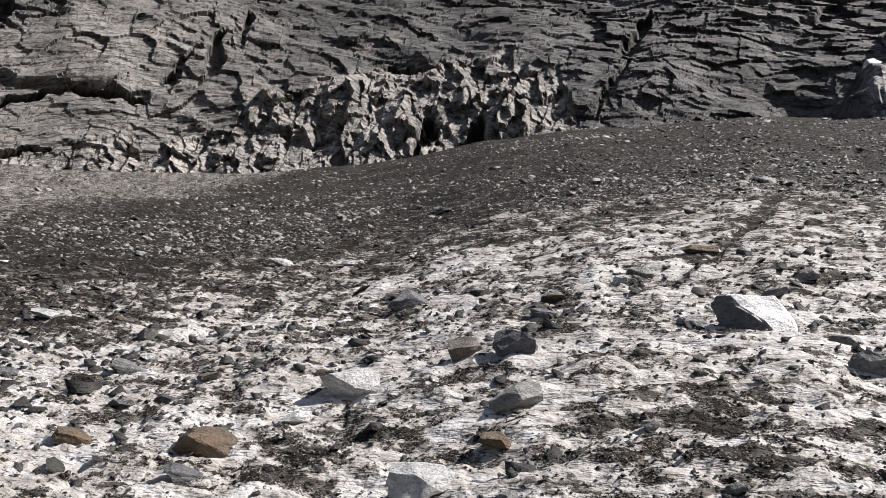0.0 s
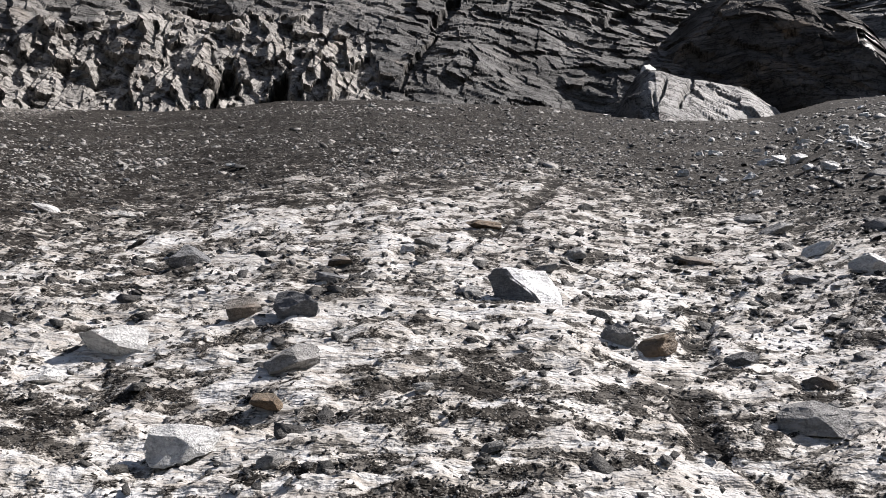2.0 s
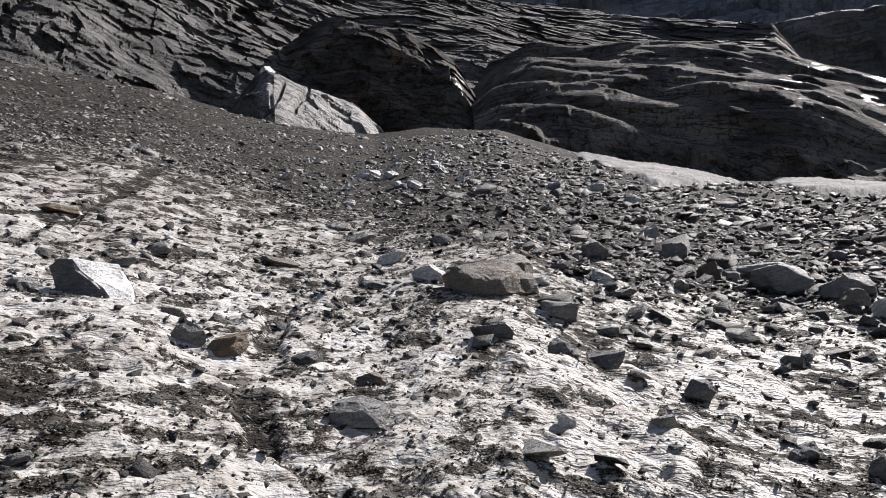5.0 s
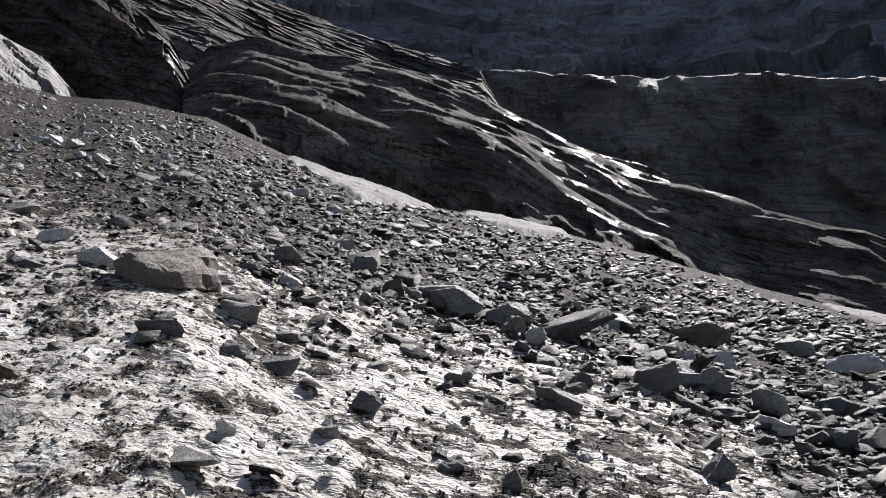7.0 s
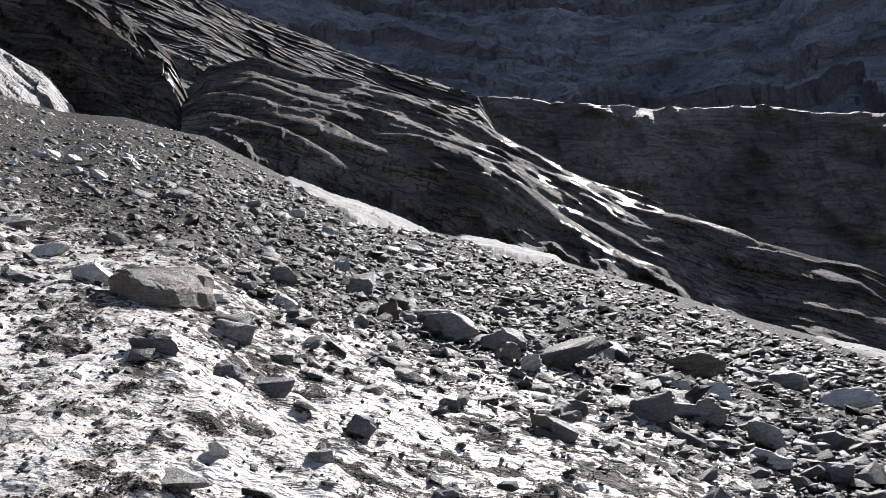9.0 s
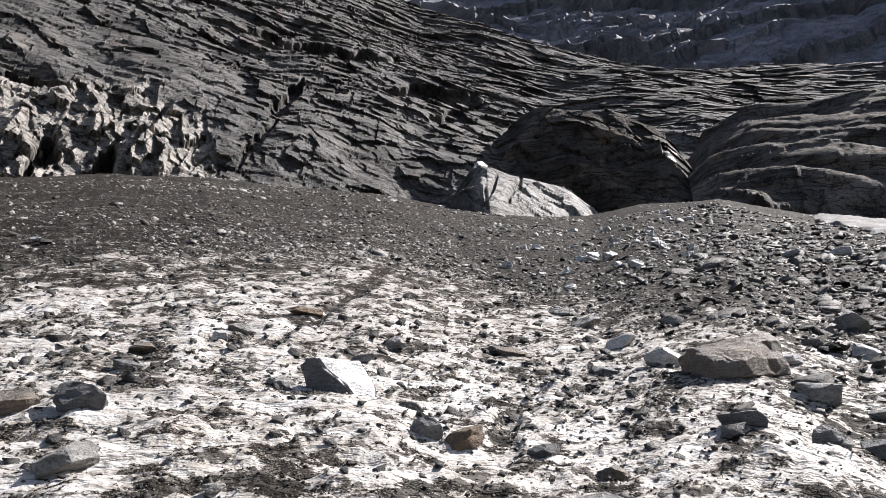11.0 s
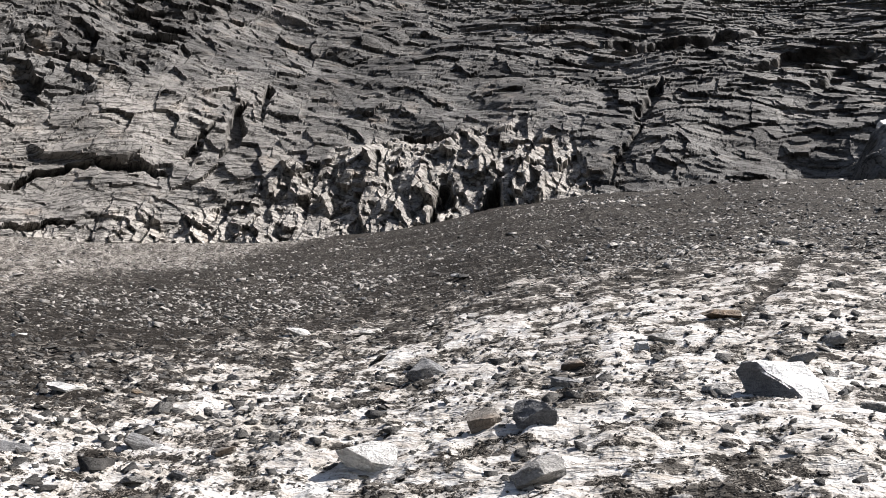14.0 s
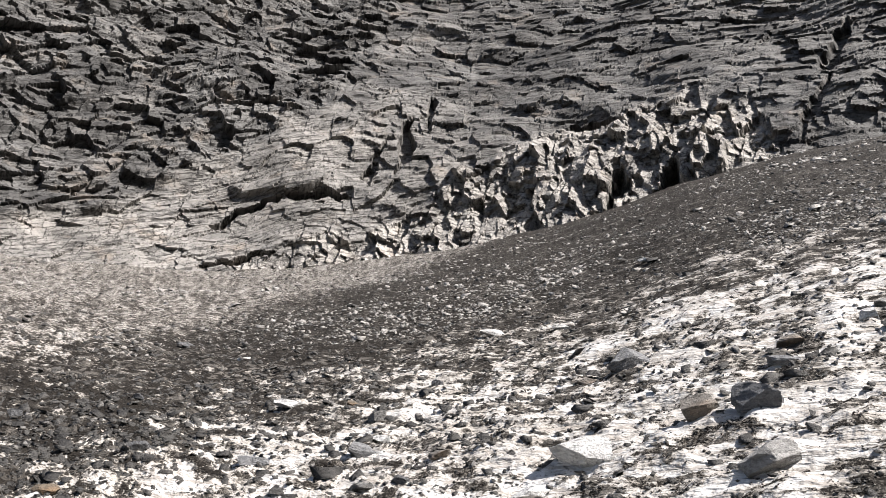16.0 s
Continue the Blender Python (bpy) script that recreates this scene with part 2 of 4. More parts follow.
def ground_material():
    """White granular ice, a dusty film, and dark wet grit in ragged patches."""
    k = Nodes("dirty_glacier_ice")
    po = k.coords("position")
    side = k.attribute("side")

    def flowing(stretch, scale, detail, rough):
        """Noise drawn out across the slope, turned on the rubble side."""
        along, across = k.coords("position", stretch), k.coords("position", stretch, 50)
        return k.mix(side, k.noise(along, scale, detail, rough), k.noise(across, scale, detail, rough))

    n1, n2 = flowing((0.5, 1.6, 1.6), 1.6, 8, 0.7), flowing((0.5, 1.6, 1.6), 5.5, 10, 0.74)
    n3, n4 = k.noise(po, 24.0, 4, 0.6), k.noise(po, 85.0, 3, 0.6)
    lumps, ripples = flowing((0.5, 1.6, 1.6), 5.5, 4, 0.6), flowing((0.4, 1.6, 1.6), 13.0, 3, 0.55)
    pebble = k.voronoi(po, 110.0)
    ice = k.mix(k.steps(n1, (0.36, 0.0), (0.54, 1.0)), (0.34, 0.325, 0.305), (0.54, 0.534, 0.525))
    ice = k.mix(k.steps(n3, (0.36, 0.6), (0.50, 0.0)), ice, (0.36, 0.335, 0.30))
    streak = flowing((0.34, 1.7, 1.7), 9.0, 6, 0.68)
    ice = k.mix(k.mix(side, k.steps(streak, (0.39, 0.9), (0.51, 0.0)), k.steps(streak, (0.42, 0.95), (0.57, 0.0))), ice, (0.27, 0.245, 0.215))
    specks = k.steps(k.voronoi(po, 80.0).outputs["Color"], (0.13, 1.0), (0.16, 0.0))
    ice = k.mix(k.math("MULTIPLY", specks, k.steps(n2, (0.44, 0.0), (0.58, 0.8))), ice, (0.05, 0.044, 0.038))
    film = k.mix(k.steps(n4, (0.40, 0.0), (0.60, 1.0)), (0.17, 0.152, 0.13), (0.44, 0.41, 0.37))
    grit = k.mix(pebble.outputs["Color"], (0.004, 0.0035, 0.003), (0.024, 0.0205, 0.017))
    light = k.steps(k.voronoi(po, 115.0).outputs["Color"], (0.60, 0.0), (0.64, 1.0))
    light = k.math("MULTIPLY", light, k.steps(k.attribute("grit"), (0.60, 0.8), (0.82, 0.05)))
    grit = k.mix(light, grit, (0.14, 0.128, 0.113))
    fleck = k.steps(k.voronoi(k.coords("position", (0.7, 1.0, 1.0)), 17.0).outputs["Color"], (0.68, 0.0), (0.70, 1.0))
    fleck = k.math("MULTIPLY", fleck, k.steps(k.noise(po, 0.5, 6, 0.7), (0.42, 0.0), (0.62, 0.9)))
    grit = k.mix(fleck, grit, (0.12, 0.111, 0.10))
    for size, share, tone in ((6.5, 0.78, (0.10, 0.093, 0.083)), (3.2, 0.88, (0.13, 0.121, 0.11))):
        cell = k.steps(k.voronoi(k.coords("position", (0.8, 1.0, 1.0)), size).outputs["Color"], (share, 0.0), (share + 0.02, 1.0))
        grit = k.mix(k.math("MULTIPLY", cell, k.steps(k.noise(po, 0.9, 6, 0.7), (0.42, 0.0), (0.58, 0.8))), grit, tone)
    g = k.math("ADD", k.attribute("grit"), k.math("MULTIPLY", k.math("SUBTRACT", n2, 0.5), 2.6))
    g = k.math("ADD", g, k.math("MULTIPLY", k.math("SUBTRACT", k.math("MULTIPLY", k.math("ADD", n3, streak), 0.5), 0.5), 2.2))
    g = k.math("ADD", g, k.math("MULTIPLY", k.math("SUBTRACT", n4, 0.5), 0.35))
    dusty = k.steps(g, (0.20, 0.0), (0.56, 1.0))
    mask = k.steps(g, (0.49, 0.0), (0.60, 1.0))
    colour = k.mix(mask, k.mix(dusty, ice, film), grit)
    k.link(k.steps(mask, (0.0, 0.2), (1.0, 0.1)), k.bsdf.inputs["Specular IOR Level"])
    rough = k.steps(mask, (0.0, 0.55), (1.0, 0.85))
    return k.finish(colour, rough, (lumps, 0.09, 1.0), (ripples, 0.024, 1.0), (n3, 0.02, 0.8))


M_GROUND = ground_material()
M_WALL = cliff_material("grey_gneiss", (0.05, 0.049, 0.0475), (0.135, 0.1325, 0.1285), 0.28, pale=(0.36, 0.341, 0.315))
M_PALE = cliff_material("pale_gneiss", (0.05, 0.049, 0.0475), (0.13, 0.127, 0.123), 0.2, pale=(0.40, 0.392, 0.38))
M_DARK = cliff_material("dark_wet_gneiss", (0.07, 0.064, 0.058), (0.17, 0.158, 0.145), 0.4, wet=True)
# haze painted in: the far rock's colour is made bluer and paler
M_FAR = cliff_material("haze_blue_rock", (0.16, 0.165, 0.195), (0.29, 0.298, 0.34), 0.1, size=5.0, cracks=0.0)
# gneiss of the slabs made darker: the hump's shade put into the colour
M_HUMP = cliff_material("shade_dark_gneiss", (0.05, 0.045, 0.040), (0.13, 0.119, 0.108), 0.4, wet=True)
M_SHELF = cliff_material("shaded_gneiss", (0.08, 0.073, 0.066), (0.21, 0.193, 0.177), 0.4, size=2.0, cracks=0.0)
M_GREY = stone_material("grey_stone", (0.14, 0.138, 0.134), (0.27, 0.266, 0.257))
M_DARKSTONE = stone_material("dark_speckled_stone", (0.10, 0.102, 0.107), (0.20, 0.203, 0.208), grain=14)
M_BROWN = stone_material("brown_stone", (0.11, 0.10, 0.088), (0.19, 0.173, 0.153), 0.3)
M_RUST = stone_material("rusty_stone", (0.105, 0.088, 0.068), (0.155, 0.12, 0.085), 0.45)
M_LIGHT = stone_material("pale_grey_stone", (0.44, 0.44, 0.435), (0.58, 0.575, 0.56))
M_WHITE_FACE = stone_material("white_rock_face", (0.78, 0.775, 0.765), (0.84, 0.835, 0.825))
M_WHITE = stone_material("white_stone", (0.40, 0.397, 0.39), (0.50, 0.496, 0.485))
M_CRUMB = stone_material("pale_crumbs", (0.15, 0.143, 0.133), (0.38, 0.365, 0.345), island=True)
M_RUBBLE = stone_material("rubble_stone", (0.06, 0.058, 0.055), (0.17, 0.165, 0.156), island=True)
M_CHIP = stone_material("slate_chips", (0.022, 0.021, 0.02), (0.078, 0.075, 0.07), island=True)


# ---- the lie of the land: slope of the glacier by azimuth from the standing place ----
RIM_AZ = [-180, -130, -95, -75, -62, -54, -47, -35, -30, -20, -10, -3, 5, 10, 20, 28, 32, 38, 44, 50, 55, 65, 72, 79, 86, 96, 110, 140, 180]
RIM_EL = [-22, -8, 12, 19.5, 19.8, 20.4, 20.9, 22.7, 23.5, 25, 27.1, 27.7, 27.4, 27.2, 25.3, 24.2, 24.4, 23.9, 21.4, 19.5, 17.6, 14.9, 12.2, 9.1, 6.3, 2.2, -2, -12, -22]
RIM = 70.0


def rim(az):
    return np.interp(az, RIM_AZ, RIM_EL)


def grit_density(az, d):
    near = np.interp(az, [-60, -45, -30, -13, 0, 10, 14, 22, 30, 35, 46, 55, 65, 76, 90], [6.6, 8.8, 11.2, 12.1, 12.8, 16.5, 15, 12.5, 11, 10.5, 10.5, 11.5, 12, 10, 7.5])
    far = np.interp(az, [-60, -46, -35, -27, -18], [9.5, 15.5, 26, 44, 200])
    v = 0.45 - 0.055 * (1 - ramp(d, 4, 8)) + 0.47 * ramp(d, near * 0.55, near * 1.25)
    v = v - 0.06 * (1 - ramp(d, 3.4, 6)) * np.exp(-((az + 12) / 14) ** 2)
    # extra near grit on the rubble side, partly standing in for backlit streak shading
    v = v + 0.06 * ramp(az, 32, 44) * (1 - ramp(d, 5, 8))
    v = v - 0.30 * ramp(d, far * 0.85, far * 1.4)
    return v


GROOVES = [
    ((1.34, 3.86), (1.25, 3.47), 0.10), ((1.25, 3.47), (1.30, 3.27), 0.09), ((1.30, 3.27), (1.40, 3.08), 0.09),
    ((2.14, 5.64), (1.88, 5.04), 0.15), ((1.88, 5.04), (1.62, 4.51), 0.13),
    ((2.91, 13.5), (1.66, 9.81), 0.16), ((1.66, 9.81), (0.83, 7.69), 0.10), ((0.83, 7.69), (0.28, 6.6), 0.08),
]

# clean ice humps: x, y and size
BARE = [
    (-1.89, 8.23, 0.4), (-2.54, 7.75, 0.5), (-0.16, 6.91, 0.3), (-0.96, 4.9, 0.28), (-1.7, 4.79, 0.4), (-1.81, 6.54, 0.35),
    (-0.74, 4.81, 0.2), (-0.45, 6.43, 0.3), (0.39, 7.01, 0.4), (0.07, 8.38, 0.35), (3.2, 3.6, 0.35), (2.9, 2.9, 0.4), (4.6, 3.4, 0.4),
]


def groove(x, y):
    """1 along the melt-water grooves in the ice, 0 away from them."""
    v = 0 * x
    wx, wy = x + 0.12 * vnoise(x / 0.25, y / 0.25, 14), y + 0.12 * vnoise(x / 0.25, y / 0.25, 15)
    for (ax, ay), (bx, by), width in GROOVES:
        t = np.clip(((wx - ax) * (bx - ax) + (wy - ay) * (by - ay)) / ((bx - ax) ** 2 + (by - ay) ** 2), 0, 1)
        v = np.maximum(v, 1 - ramp(np.hypot(wx - ax - t * (bx - ax), wy - ay - t * (by - ay)), width * 0.4, width))
    return v


def land(x, y):
    """Height of the glacier's surface and how gritty it is."""
    az, d = np.degrees(np.arctan2(x, y)), np.hypot(x, y)
    slope = np.tan(np.radians(rim(az))) + EYE / RIM
    z = slope * np.minimum(d, RIM + 3)
    near = ramp(d, 0.5, 2.5)
    z = z + near * (0.075 * fbm(x / 1.9, y / 1.5, 3, 2) + 0.45 * ramp(d, 9, 30) * fbm(x / 9, y / 9, 4, 2))
    f1, f2, *_ = cells(x / 0.46 + 0.7 * vnoise(x / 0.5, y / 0.5, 5), y / 0.30 + 0.7 * vnoise(x / 0.5, y / 0.5, 6), 7)
    xr, yr = turned(x, y, -50)
    side = ramp(az, 22, 48) * (1 - ramp(az, 110, 140))
    z = z + near * 0.045 * (f1 - 0.4) + near * 0.066 * (fbm(x / 0.30, y / 0.13, 8, 4, 0.62) * (1 - side) + fbm(xr / 0.30, yr / 0.13, 17, 4, 0.62) * side)
    n = 0.80 * (fbm(x / 0.34, y / 0.13, 11, 5, 0.74) * (1 - side) + fbm(xr / 0.34, yr / 0.13, 18, 5, 0.74) * side) + 0.20 * fbm(x / 1.8, y / 1.0, 13, 2) + 0.30 * (0.45 - f1)
    wanted = grit_density(az, d)
    grit = 0.5 + (ramp(n, -0.8, 0.8) - 0.5) * (1 - 0.65 * ramp(d, 7, 18))
    grit = np.clip(grit + (wanted - 0.5) * 1.15, 0, 1)
    bare = 0 * x
    for cx, cy, size in BARE:
        bare = np.maximum(bare, 1 - ramp(np.hypot((x - cx) / 1.5, y - cy) + 0.5 * size * fbm(x / 0.2, y / 0.13, 16, 3), size * 0.35, size))
    grit = grit - 0.4 * bare
    z = z + 0.05 * bare
    cut = groove(x, y)
    grit = np.clip(grit + 0.45 * cut, 0, 1)
    z = z - 0.045 * cut
    z = z + near * 0.006 * ramp(grit, 0.45, 0.65) * (1 + 1.2 * vnoise(x / 0.06, y / 0.06, 12))
    return z, grit, side


def land_z(x, y):
    return float(land(np.array([float(x)]), np.array([float(y)]))[0][0])


az = np.concatenate([np.linspace(-180, -68, 40)[:-1], np.linspace(-68, 104, 1010), np.linspace(104, 180, 30)[1:]])
inv = np.concatenate([[5000.0], np.linspace(1 / 1.5, 1 / 71.5, 430), 1 / np.array([74.0, 90, 150, 400, 1500])])
A, D = np.meshgrid(az, 1 / inv, indexing="ij")
X, Y = D * np.sin(np.radians(A)), D * np.cos(np.radians(A))
Z, G, W = land(X, Y)
ground = new("ground", grid_mesh("ground", np.stack([X, Y, Z], -1), {"grit": G, "side": W}))
ground.data.materials.append(M_GROUND)
tagged(ground, "dirty white glacier ice strewn with dark grit", "glacier", kind="structure")


# ---- rock faces ----
def sheet(name, az0, az1, columns, rows, levels, relief, material, label, wet=None, tone=None, lift=None, wear=0):
    """A rock face. levels: functions of the azimuth that give distance and elevation, from the foot upwards."""
    a = np.linspace(az0, az1, columns)
    pts = []
    for dist, elev in levels:
        d = np.interp(a, *dist) if isinstance(dist, tuple) else np.full(columns, float(dist))
        pts.append((d, EYE + d * np.tan(np.radians(elev(a)))))
    d0, z0 = np.array([p[0] for p in pts]), np.array([p[1] for p in pts])
    part_of = np.concatenate([[0], np.cumsum(np.median(np.hypot(np.diff(d0, axis=0), np.diff(z0, axis=0)), axis=1))])
    t = np.linspace(0, part_of[-1], rows)
    R = np.array([np.interp(t, part_of, d0[:, i]) for i in range(columns)])
    H = np.array([np.interp(t, part_of, z0[:, i]) for i in range(columns)])
    A2 = np.repeat(a[:, None], rows, 1)
    U = np.radians(A2) * np.median(R)
    V = np.hypot(R - R[:, :1], H - H[:, :1]) + H[:, :1]
    E2 = np.degrees(np.arctan2(H - EYE, R))
    off, S = relief(A2, E2, U, V)
    for _ in range(wear):
        off = worn(off)
    slope = np.gradient(H, axis=1) / (np.abs(np.gradient(R, axis=1)) + np.abs(np.gradient(H, axis=1)) + 1e-6)
    R2, H2 = (R - off * (0.35 + 0.65 * slope), H + off * (1 - slope) * 0.9) if lift is None else (R - off, H + off * lift)
    co = np.stack([R2 * np.sin(np.radians(A2)), R2 * np.cos(np.radians(A2)), H2], -1)
    data = {"strata": np.stack([U, S, 0 * U], -1)}
    if wet is not None:
        data["wet"] = wet(A2, E2)
    if tone is not None:
        data["tone"] = tone(A2, E2, U, V)
    ob = new(name, grid_mesh(name, co, data, False))
    ob.data.materials.append(material)
    tagged(ob, label, "cliff", kind="structure")
    return ob


def worn(v):
    """Edges rounded by a little wear."""
    v = np.concatenate([v[:1], 0.25 * v[:-2] + 0.5 * v[1:-1] + 0.25 * v[2:], v[-1:]])
    return np.concatenate([v[:, :1], 0.25 * v[:, :-2] + 0.5 * v[:, 1:-1] + 0.25 * v[:, 2:], v[:, -1:]], 1)


def spot(A2, E2, a, e, wa, we, lean=0.0):
    """1 in a soft-edged oval round a place, 0 outside."""
    x, y = (A2 - a) * 0.9 + 0.9 * fbm(A2 / 1.6, E2 / 1.2, 77, 3), E2 - e + 0.6 * fbm(A2 / 1.6, E2 / 1.2, 78, 3)
    c, s = math.cos(radians(lean)), math.sin(radians(lean))
    return 1 - ramp(np.hypot((x * c + y * s) / wa, (y * c - x * s) / we), 0.75, 1.1)


def strata_fold(A2, U):
    bend = np.interp(A2, [-80, -45, -38, -30, -20, -10, 5, 22, 40, 60, 100], [0.42, 0.38, 0.14, 0.0, -0.12, -0.18, -0.2, -0.24, -0.22, -0.34, -0.40])
    step = np.gradient(U, axis=0)
    return np.cumsum(bend * step, axis=0)


RAMP_AZ, RAMP_EL = [-75, -62, -54.4, -47.7, -39.8, -37, -30, -15], [16, 21.8, 25.4, 29.9, 33.8, 37.5, 46, 60]


def wall_zones(A2, E2, U, V):
    over = E2 - rim(A2)
    top = np.interp(A2, [-50, -46, -40, -33, -28, -20, -9, -4, -2], [-2, 0.6, 2.0, 3.4, 5.4, 6.8, 6.0, 4.5, -2])
    ribs = 1 - ramp(over + 1.8 * vnoise(U / 5, V / 5, 26) - top, -0.5, 0.9)
    crags = ramp(E2 - np.interp(A2, RAMP_AZ, RAMP_EL) + 1.2 * vnoise(U / 6, V / 6, 36), -0.3, 0.7) * (1 - ramp(A2, -27, -19))
    return ribs, crags


def wall_tone(A2, E2, U, V):
    ribs, crags = wall_zones(A2, E2, U, V)
    left = (1 - ramp(A2, -36, -16)) * (1 - crags) * (1 - 0.8 * ramp(E2, 31, 36))
    return np.clip(np.maximum(0.9 * ribs, 0.5 * left) + 0.4 * fbm(U / 5, V / 4, 40, 3), 0, 1)


def wall_relief(A2, E2, U, V):
    S = V - strata_fold(A2, U)
    warp = fbm(U / 9, S / 5, 21, 3)
    ribs, crags = wall_zones(A2, E2, U, V)
    rugged = (0.55 + 1.1 * ramp(E2 + 0.3 * A2, 32, 39)) * (1 - 0.6 * ramp(A2, 18, 30))
    slab = rugged * 0.55 * foliated(U, S, 22, 2.6, 9, warp, -0.35)
    a, b = turned(U, S, 40)
    slab = slab + 1.0 * broken(U / 9 + 0.2 * warp, S / 4.6, 67, 2, 0.35) + 0.8 * plates(a / 6, b / 4, 58, 1.4, 1.0, -0.3, 0, 0.15) + 0.4 * plates(U / 3.4, S / 1.8, 59, 1.3, 0.9, -0.2, -0.2, 0.15)
    a, b = turned(U, V, -18)
    rib = 2.0 * broken(a / 4.4, b / 8, 27, 2, 0.35) + 1.3 * plates(a / 3.0, b / 5.5, 28, 1.6, 1.0, -0.5, -0.4, 0.12)
    rib = rib + 0.7 * plates(a / 1.5, b / 2.4, 35, 1.6, 1.2, -0.2, -0.4, 0.12) + 0.25 * plates(a / 0.8, b / 1.1, 36, 1.3, 1.2, 0, 0, 0.12)
    a, b = turned(U, V, 34)
    crag = 2.8 * broken(a / 9, b / 6, 95, 2, 0.4) + 1.2 * plates(a / 5, b / 3, 30, 1.5, 1.2, -0.3, -0.2, 0.12) + 0.6 * plates(a / 2.3, b / 1.4, 38, 1.5, 1.2, -0.2, -0.2, 0.12) + 0.25 * plates(a / 1.1, b / 0.8, 39, 1.3, 1.2, 0, 0, 0.12)
    smooth = (1 - ramp(A2, -44, -36)) * (1 - crags)
    off = slab * (1 - 0.3 * smooth) * (1 - ribs) * (1 - crags) + (rib + 0.3) * ribs + crag * crags + 4.0 * fbm(U / 22, V / 18, 31, 2)
    # the overhung slot in the pale slabs, and the lip over it
    off = off - 3.0 * spot(A2, E2, -45.9, 25.5, 2.9, 0.27, 24) - 3.0 * spot(A2, E2, -40.8, 27.1, 2.3, 0.24, 3) + 1.0 * spot(A2, E2, -43.5, 27.6, 4, 0.7, 12)
    off = off - 1.8 * spot(A2, E2, -46.0, 22.3, 2.6, 0.22, 22)
    # clefts behind the pillars, the cave at the foot of the ribs and the buttress beside it
    off = off - 2.6 * spot(A2, E2, -33.4, 31.0, 0.45, 2.2, -12) - 2.2 * spot(A2, E2, -30.9, 33.6, 0.35, 1.2, -6) - 1.6 * spot(A2, E2, -36.0, 29.6, 0.3, 1.6, -14)
    off = off - 5.0 * spot(A2, E2, -11.2, 27.6, 0.8, 1.6, -28) - 3.2 * spot(A2, E2, -15.2, 27.6, 0.5, 1.6, -24) + 1.6 * spot(A2, E2, -8.4, 28.6, 1.7, 1.8, -14)
    # the long oblique fissure
    off = off - 2.2 * spot(A2, E2, 2.8, 34.2, 0.45, 1.6, -30) - 1.5 * spot(A2, E2, 0.2, 30.6, 0.4, 2.4, -38)
    # dark gaps under the thick beds above
    off = off - 2.2 * spot(A2, E2, -16.5, 32.4, 2.6, 0.3, 0) - 2.4 * spot(A2, E2, 15, 34.3, 5, 0.45, -6) - 2.4 * spot(A2, E2, 6, 37.6, 6, 0.4, -7) - 2.0 * spot(A2, E2, 17.5, 32.4, 2.0, 0.5, -6)
    return off, S


def hump_relief(A2, E2, U, V):
    S = V - strata_fold(A2, U)
    warp = fbm(U / 6, S / 4, 41, 3)
    a, b = turned(U, V, -42)
    off = 0.5 * foliated(a, b, 42, 2.2, 7, warp, -0.2) + 2.0 * broken(a / 7, b / 4, 44, 2, 0.4) + 1.0 * plates(a / 4, b / 2.2, 47, 1.2, 1.0, 0, 0, 0.15) + 2.6 * fbm(U / 12, V / 10, 45, 2)
    return off, S


def spur_relief(A2, E2, U, V):
    S = V - strata_fold(A2, U)
    warp = fbm(U / 6, S / 4, 81, 3)
    block = 0.45 * plates(U / 2.4 + 0.4 * V / 2.4, V / 1.9, 82, 1.5, 1.2, -0.3, -0.3, 0.2) + 0.15 * plates(U / 1.2, V / 1.0, 83, 1.2, 1.0, -0.2, -0.3, 0.2)
    beds = 0.6 * foliated(U, V - 0.28 * U, 85, 1.9, 6, warp, -0.2, 3) + 1.6 * broken(U / 6, V / 4, 88, 2, 0.4) + 0.6 * plates(U / 3, V / 2, 89, 1.2, 1.0, -0.2, 0, 0.15)
    slab = 0.5 * broken(U / 4, V / 6, 86, 2, 0.4)
    far, near = ramp(A2, 22.2, 22.8), 1 - ramp(A2, 19.3, 20.0)
    off = block * far + beds * near + slab * (1 - far) * (1 - near) - 0.8 * spot(A2, E2, 19.9, 26.8, 0.25, 1.4, -14) - 0.9 * spot(A2, E2, 22.4, 27.2, 0.25, 1.6, -20)
    return off + 1.0 * fbm(U / 7, V / 7, 84, 2), S


def slab_relief(A2, E2, U, V):
    S = V - strata_fold(A2, U)
    warp = fbm(U / 9, S / 5, 51, 3)
    off = 0.45 * foliated(U, S, 52, 2.6, 9, warp, -0.2) + 1.6 * broken(U / 9, S / 4, 55, 2, 0.4) + 0.8 * plates(U / 7, S / 2.4, 56, 1.0, 1.0, 0, 0, 0.15) + 2.4 * fbm(U / 14, V / 12, 54, 2)
    a, b = turned(U, V, -55)
    face = 2.6 * broken(a / 7, b / 5, 60, 3, 0.45) + 1.4 * plates(a / 6, b / 4 + 0.3 * warp, 57, 0.9, 0.9, 0.2, -0.9) + 0.9 * plates(a / 2.6, b / 1.8, 59, 0.9, 0.9, 0, -0.5)
    return off + face * (1 - ramp(V - V[:, :1], 6, 13)), S


